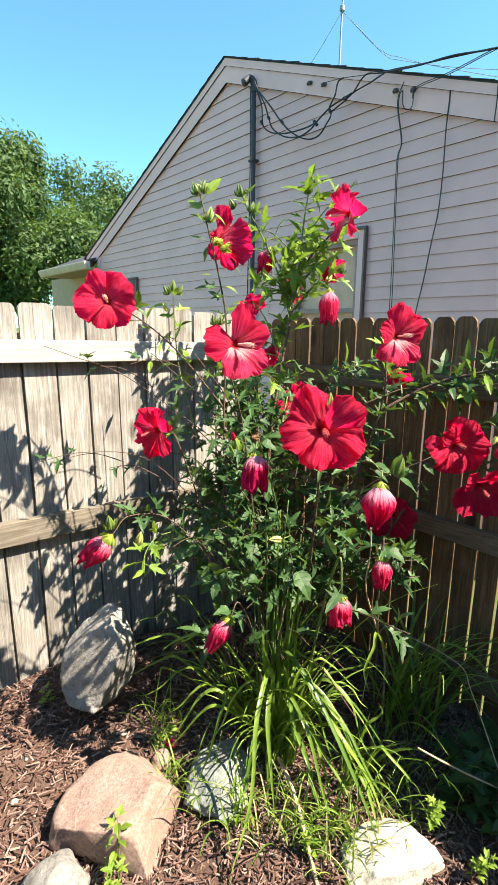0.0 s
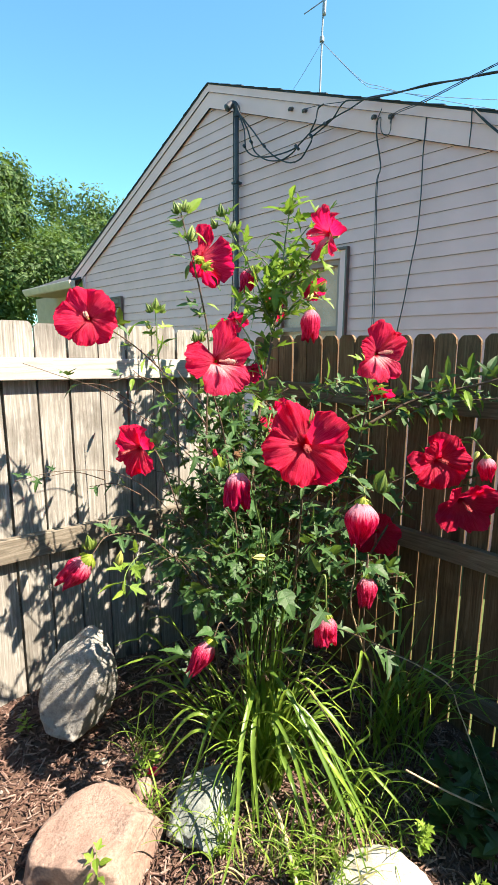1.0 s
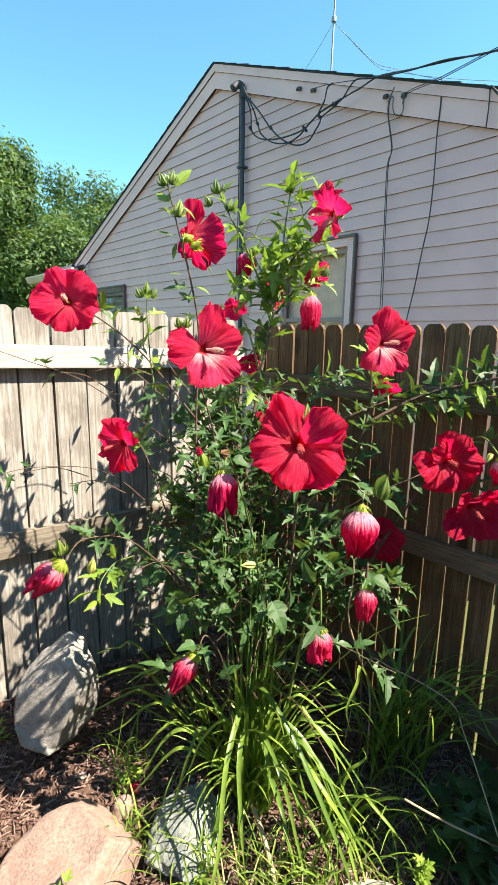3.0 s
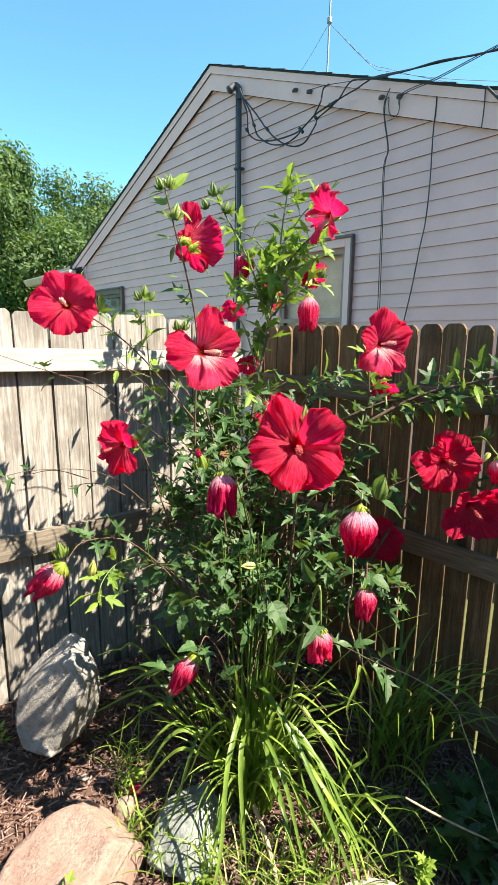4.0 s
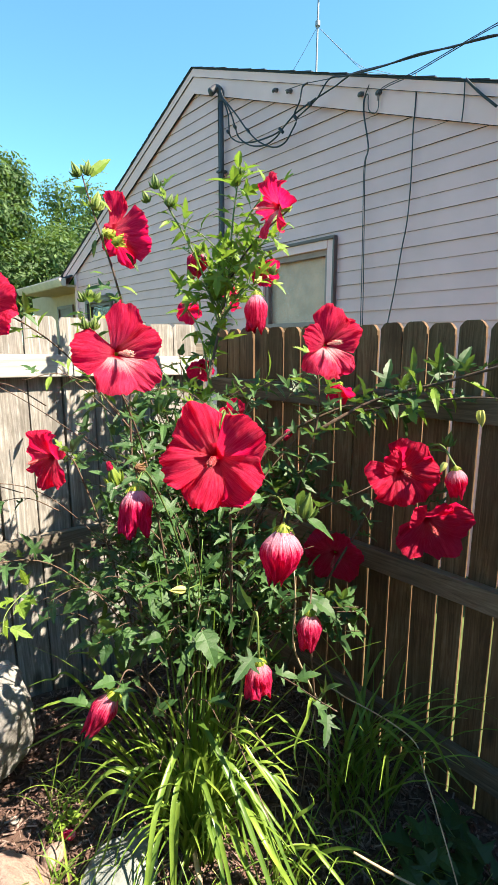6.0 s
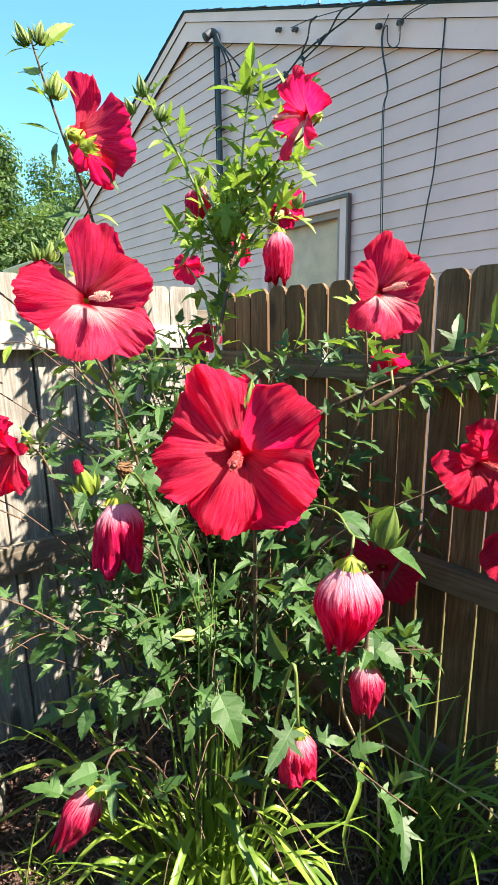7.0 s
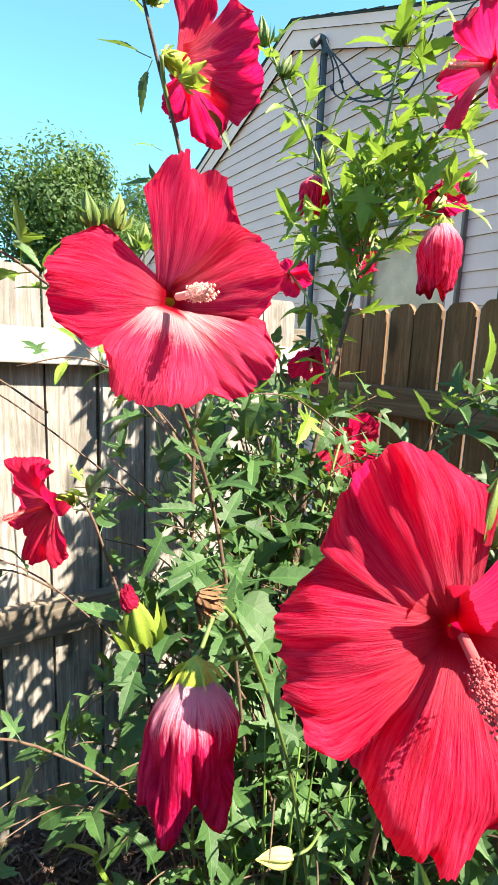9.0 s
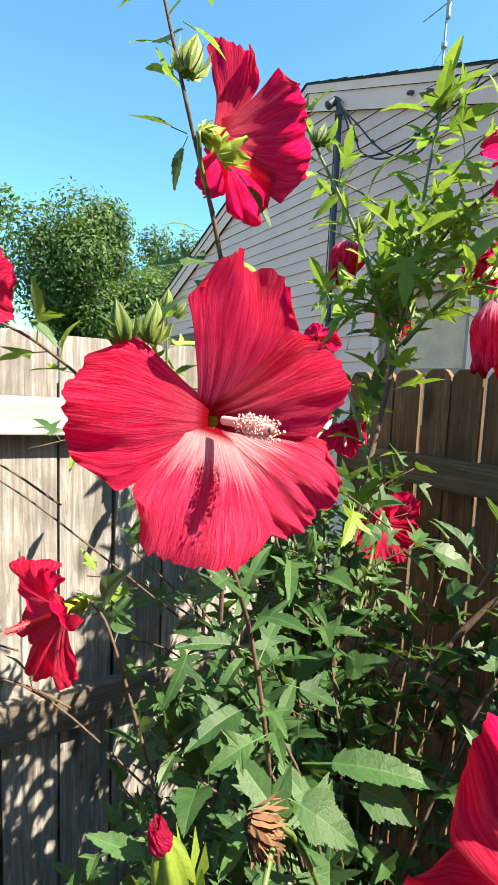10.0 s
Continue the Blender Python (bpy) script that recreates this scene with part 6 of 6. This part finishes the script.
bent_blades(sunlit, (1.25, 1.17, .12), (
    (.01, -.01, .46, -.04, -.53, .01, 11), (-.04, 0, .40, -.45, -.26, .01, 10), (-.09, -.05, .27, -.17, -.14, -.04, 9),
    (-.02, -.06, .29, -.05, -.14, .15, 10), (.12, -.17, .35, .18, -.29, .29, 8), (.13, -.11, .33, .25, -.22, .44, 8),
    (.04, -.17, .29, .02, -.51, .01, 9), (0, -.16, .22, -.04, -.44, .01, 8), (-.06, -.11, .25, -.07, -.24, .08, 8),
    (-.17, .15, .28, -.33, .22, .13, 9), (-.20, .11, .25, -.36, .25, .04, 8), (-.13, .11, .29, -.36, .05, .03, 9)), 1)
bent_blades(sunlit, (1.25, 1.17, .12), (
    (-.02, -.11, .20, -.10, -.31, .05, 8), (-.12, -.02, .18, -.27, -.10, .04, 9), (-.05, .04, .35, -.12, -.02, .10, 12),
    (.03, -.04, .40, .02, -.30, .10, 9), (.06, -.10, .34, .08, -.38, .05, 8), (-.06, -.03, .33, -.22, -.22, .06, 9),
    (.09, -.10, .24, .17, -.26, .12, 8), (-.10, .02, .36, -.30, .06, .16, 9), (.05, -.02, .44, .16, -.16, .30, 8)), 2)
bent_blades(sunlit, (1.25, 1.17, .12), (
    (.10, -.14, .36, .16, -.42, .10, 8), (.14, -.16, .30, .24, -.40, .06, 8), (.08, -.12, .42, .14, -.36, .20, 8),
    (.16, -.14, .26, .30, -.30, .10, 7), (.02, -.10, .38, .05, -.46, .04, 9), (.05, -.14, .32, .10, -.50, .03, 8),
    (.12, -.08, .40, .26, -.20, .26, 7), (-.03, -.08, .34, -.12, -.40, .03, 8)), 6)
dark = lily((1.27, 1.37), 14, .60, .06, 2, "dark arching daylily clump beside the standing rock", (-.9, .15), (1.6, 2.5), .85)
bent_blades(dark, (1.27, 1.37, .12), (
    (-.24, .21, .50, -.35, .31, .46, 9), (-.22, .19, .40, -.37, .33, .35, 10), (-.22, .19, .30, -.39, .33, .21, 10),
    (-.18, .16, .57, -.25, .23, .54, 8), (-.17, .11, .27, -.36, .25, .15, 9), (-.27, .20, .27, -.35, .20, .03, 8),
    (-.14, .12, .40, -.26, .22, .31, 9), (-.15, .07, .21, -.29, .15, .10, 9), (.16, -.14, .48, .29, -.25, .39, 8),
    (.19, -.16, .32, .33, -.29, .25, 8), (-.10, .06, .46, -.30, .18, .38, 9), (-.08, .10, .33, -.32, .30, .27, 9)), 3)
front = lily((1.34, .90), 10, .34, .07, 3, "sparse sunlit daylily clump behind the white stone", (-.1, -.4), (1.0, 2.4), .8)
bent_blades(front, (1.34, .90, .12), (
    (-.02, .01, .22, -.04, .04, .32, 8), (.05, -.04, .22, .08, -.07, .35, 9), (.03, -.02, .20, .06, -.05, .31, 8),
    (.06, -.10, .20, .09, -.21, .08, 7), (-.06, -.10, .16, -.10, -.22, .04, 7)), 4)
fence_side = lily((1.77, .93), 64, .66, .14, 4, "shaded dark green daylily clump by the picket fence", (.0, -.3), (.9, 2.4), .62)
bent_blades(fence_side, (1.77, .93, .12), ((-.13, -.20, .54, .02, -.42, .30, 8), (-.06, -.12, .42, .04, -.36, .20, 7), (-.20, .02, .50, -.34, -.05, .36, 7)), 5)
lily((1.34, 1.26), 40, .90, .06, 5, "tall upright daylily blades under the hibiscus", (0, -.1), (.5, 1.2), .55)


def tuft(at, count, length, spread, seed, label):
    r = random.Random(seed)
    z = ground_height(*at)
    c = thing("grass_tuft", (*at, z - .01), label, "grass", "grass tufts")
    for k in range(count):
        a = r.uniform(0, 6.28)
        q = spread * math.sqrt(r.random())
        t = r.uniform(0, 6.28)
        root = (at[0] + q * math.cos(t), at[1] + q * math.sin(t), z - .012)
        part("blade", blade_mesh(root, (math.cos(a) - .3, math.sin(a) - .4), length * r.uniform(.5, 1.2), r.uniform(.0012, .0028), r.uniform(.8, 2.6), seed * 1000 + k, r.uniform(.7, 1.02)), STRAW if "straw" in label and k % 2 else BLADE, c)


tuft((.95, 1.12), 45, .24, .09, 31, "thin pale grass tuft between the stones")
tuft((1.10, .92), 45, .22, .10, 32, "thin pale grass tuft in front of the daylilies")
tuft((.86, 1.30), 40, .22, .08, 33, "thin dark grass tuft behind the boulder")
tuft((1.14, .80), 40, .20, .09, 34, "thin pale grass tuft beside the white stone")
tuft((1.48, .80), 26, .34, .10, 36, "thin shaded grass tuft before the picket fence")
tuft((1.58, .72), 20, .30, .10, 37, "thin shaded grass tuft before the picket fence")
tuft((1.38, .70), 26, .20, .09, 38, "thin pale grass tuft beside the white stone")
tuft((1.20, .80), 36, .20, .10, 39, "thin sunlit grass tuft among dry straw")
tuft((1.12, .70), 30, .18, .10, 40, "thin sunlit grass tuft among dry straw")
tuft((1.02, .98), 30, .20, .10, 41, "thin sunlit grass tuft among dry straw")
tuft((1.0, 1.58), 36, .22, .08, 35, "thin dark grass tuft beside the standing rock")


def weed(at, height, leaves, size, seed, label, bank, mat, name="weed"):
    r = random.Random(seed)
    z = ground_height(*at)
    w = thing(name, (*at, z - .01), label, "weed", "weeds in the bed")
    top = Vector((at[0] + r.gauss(0, .02), at[1] + r.gauss(0, .02), z + height))
    part("stalk", tube("stalk", [(*at, z - .02), (at[0] + .01, at[1], z + height * .5), top], .0025, .0012, sides=5), GREEN_STEM, w)
    for k in range(leaves):
        u = .25 + .75 * (k + r.random()) / leaves
        p = Vector((*at, z)).lerp(top, u)
        a = k * 2.4 + r.random()
        way = Vector((math.cos(a), math.sin(a), r.uniform(.1, .6))).normalized()
        face = Vector((r.gauss(0, .3), r.gauss(0, .3), 1))
        x = way.cross(face).normalized()
        zz = x.cross(way)
        s = size * r.uniform(.7, 1.2)
        part("leaf", r.choice(bank), None, w, m=Matrix.Translation(p + way * s * .38) @ Matrix((x, way, zz)).transposed().to_4x4() @ Matrix.Diagonal((s * 1.5, s, s, 1)))


weed((.56, 1.16), .20, 14, .038, 1, "young bright green weed before the boulder", LEAVES_TIP, None)
weed((.50, 1.13), .12, 8, .035, 2, "young bright green weed before the boulder", LEAVES_TIP, None)
weed((1.06, .80), .07, 14, .030, 3, "small round-leaved green weed in the mulch", LEAVES_TIP, None)
weed((.94, 1.05), .05, 10, .028, 4, "small round-leaved green weed in the mulch", LEAVES_TIP, None)
weed((1.42, .60), .17, 26, .024, 5, "bright green weed sprouting over the white stone", LEAVES_TIP, None)
weed((1.38, .44), .12, 24, .024, 6, "bright green weed sprouting over the white stone", LEAVES_TIP, None)
weed((.63, 1.92), .08, 9, .03, 7, "tiny green seedling near the fence foot", LEAVES_TIP, None)
weed((.90, 1.46), .07, 12, .03, 8, "small green weed between the rocks", LEAVES_TIP, None)
weed((.97, 1.50), .08, 12, .03, 9, "small green weed between the rocks", LEAVES_TIP, None)
# these weeds carry the fence's shade in their leaf colour
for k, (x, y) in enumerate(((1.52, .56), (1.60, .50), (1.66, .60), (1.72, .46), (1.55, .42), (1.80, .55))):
    weed((x, y), .16 + .02 * (k % 3), 9, .085, 20 + k, "broad-leaved green weed darkened for the fence shade", LEAVES_WEED, None, "broadleaf_weed")

# dead arching stalk
solid("dead_stalk", tube("dead_stalk", [(1.426, .674, .395), (1.50, .58, .34), (1.61, .444, .272)], .0035, .003, wob=.2), DRY, "dry pale snapped stalk lying over the weeds", "dead stalk")
solid("dead_stalk", tube("dead_stalk", [(1.61, .447, .265), (1.66, .53, .36), (1.72, .64, .48), (1.748, .709, .54), (1.70, .90, .58), (1.66, 1.0, .56), (1.64, 1.06, .12)], .0022, .002, wob=.2), DRY, "dry pale bent stalk arching from the weeds", "dead stalk")
solid("dead_stalk", tube("dead_stalk", [(1.25, 1.19, .13), (1.13, .96, .19), (.99, .71, .115)], .0085, .006, wob=.2), DRY, "dry straw-coloured daylily stalk lying in the bed", "dead stalk")


# a dropped petal between the stones
solid("fallen_petal", wilt_mesh(78, .045, .03, 1.2, .7), WILT, "small crimson petal dropped on the mulch", "petal", m=frame_of((.955, 1.43, .155), (.5, -.6, .2), up=(0, 0, 1)))


# ---- trees ----
def make_tree(at, crown, radii, leaves, size, seed, label):
    r = random.Random(seed)
    t = thing("tree", (*at, .02), label, "tree", "trees behind the fence")
    top = Vector(crown)
    pts = [(at[0], at[1], .0), (at[0] + .1, at[1], top.z * .4), (top.x, top.y, top.z + radii[2] * .3)]
    part("trunk", tube("trunk", pts, .20, .05, sides=10, wob=.1), TREE_BARK, t)
    puffs = []
    for k in range(30):
        d = Vector((r.gauss(0, 1), r.gauss(0, 1), r.gauss(0, .9))).normalized()
        q = r.uniform(.45, .95)
        c = top + Vector((d.x * radii[0] * q, d.y * radii[1] * q, d.z * radii[2] * q))
        puffs.append((c, r.uniform(.28, .46) * radii[0]))
        if k < 9:
            s = Vector(pts[1]).lerp(Vector(pts[2]), r.uniform(.0, .8))
            part("limb", tube("limb", [s, s.lerp(c, .5) + Vector((0, 0, .15)), c], .06, .015, sides=6), TREE_BARK, t)
    verts, faces = [], []
    for k in range(leaves):
        c, q = r.choice(puffs)
        d = Vector((r.gauss(0, 1), r.gauss(0, 1), r.gauss(0, 1))).normalized() * q * (r.random() ** .4) * r.uniform(.8, 1.15)
        p = c + d
        n = (d.normalized() + Vector((r.gauss(0, .6), r.gauss(0, .6), r.gauss(.4, .5)))).normalized()
        a = n.orthogonal().normalized()
        b = n.cross(a)
        ang = r.uniform(0, 6.28)
        e, g = a * math.cos(ang) + b * math.sin(ang), b * math.cos(ang) - a * math.sin(ang)
        s = size * r.uniform(.6, 1.3)
        i = len(verts)
        verts += [p - e * s, p + g * s * .45 + n * s * .1, p + e * s, p - g * s * .45 + n * s * .1]
        faces.append((i, i + 1, i + 2, i + 3))
    part("crown", mesh("crown", verts, faces), TREE_LEAF, t, kind="stuff")


make_tree((4.65, 15.0), (4.65, 15.0, 4.25), (2.15, 2.15, 2.2), 48000, .068, 1, "dense dark green broadleaf tree behind the fence")
make_tree((9.8, 21.0), (9.8, 21.0, 5.2), (2.4, 2.4, 3.0), 24000, .085, 2, "lighter green tree beyond the neighbouring roof")
make_tree((1.6, 24.0), (1.6, 24.0, 6.0), (2.8, 2.8, 3.6), 9000, .15, 3, "tall hazy green tree far behind the fence")
make_tree((-2.6, 17.0), (-2.6, 17.0, 4.6), (2.6, 2.6, 2.6), 9000, .13, 4, "dense green broadleaf tree behind the fence")
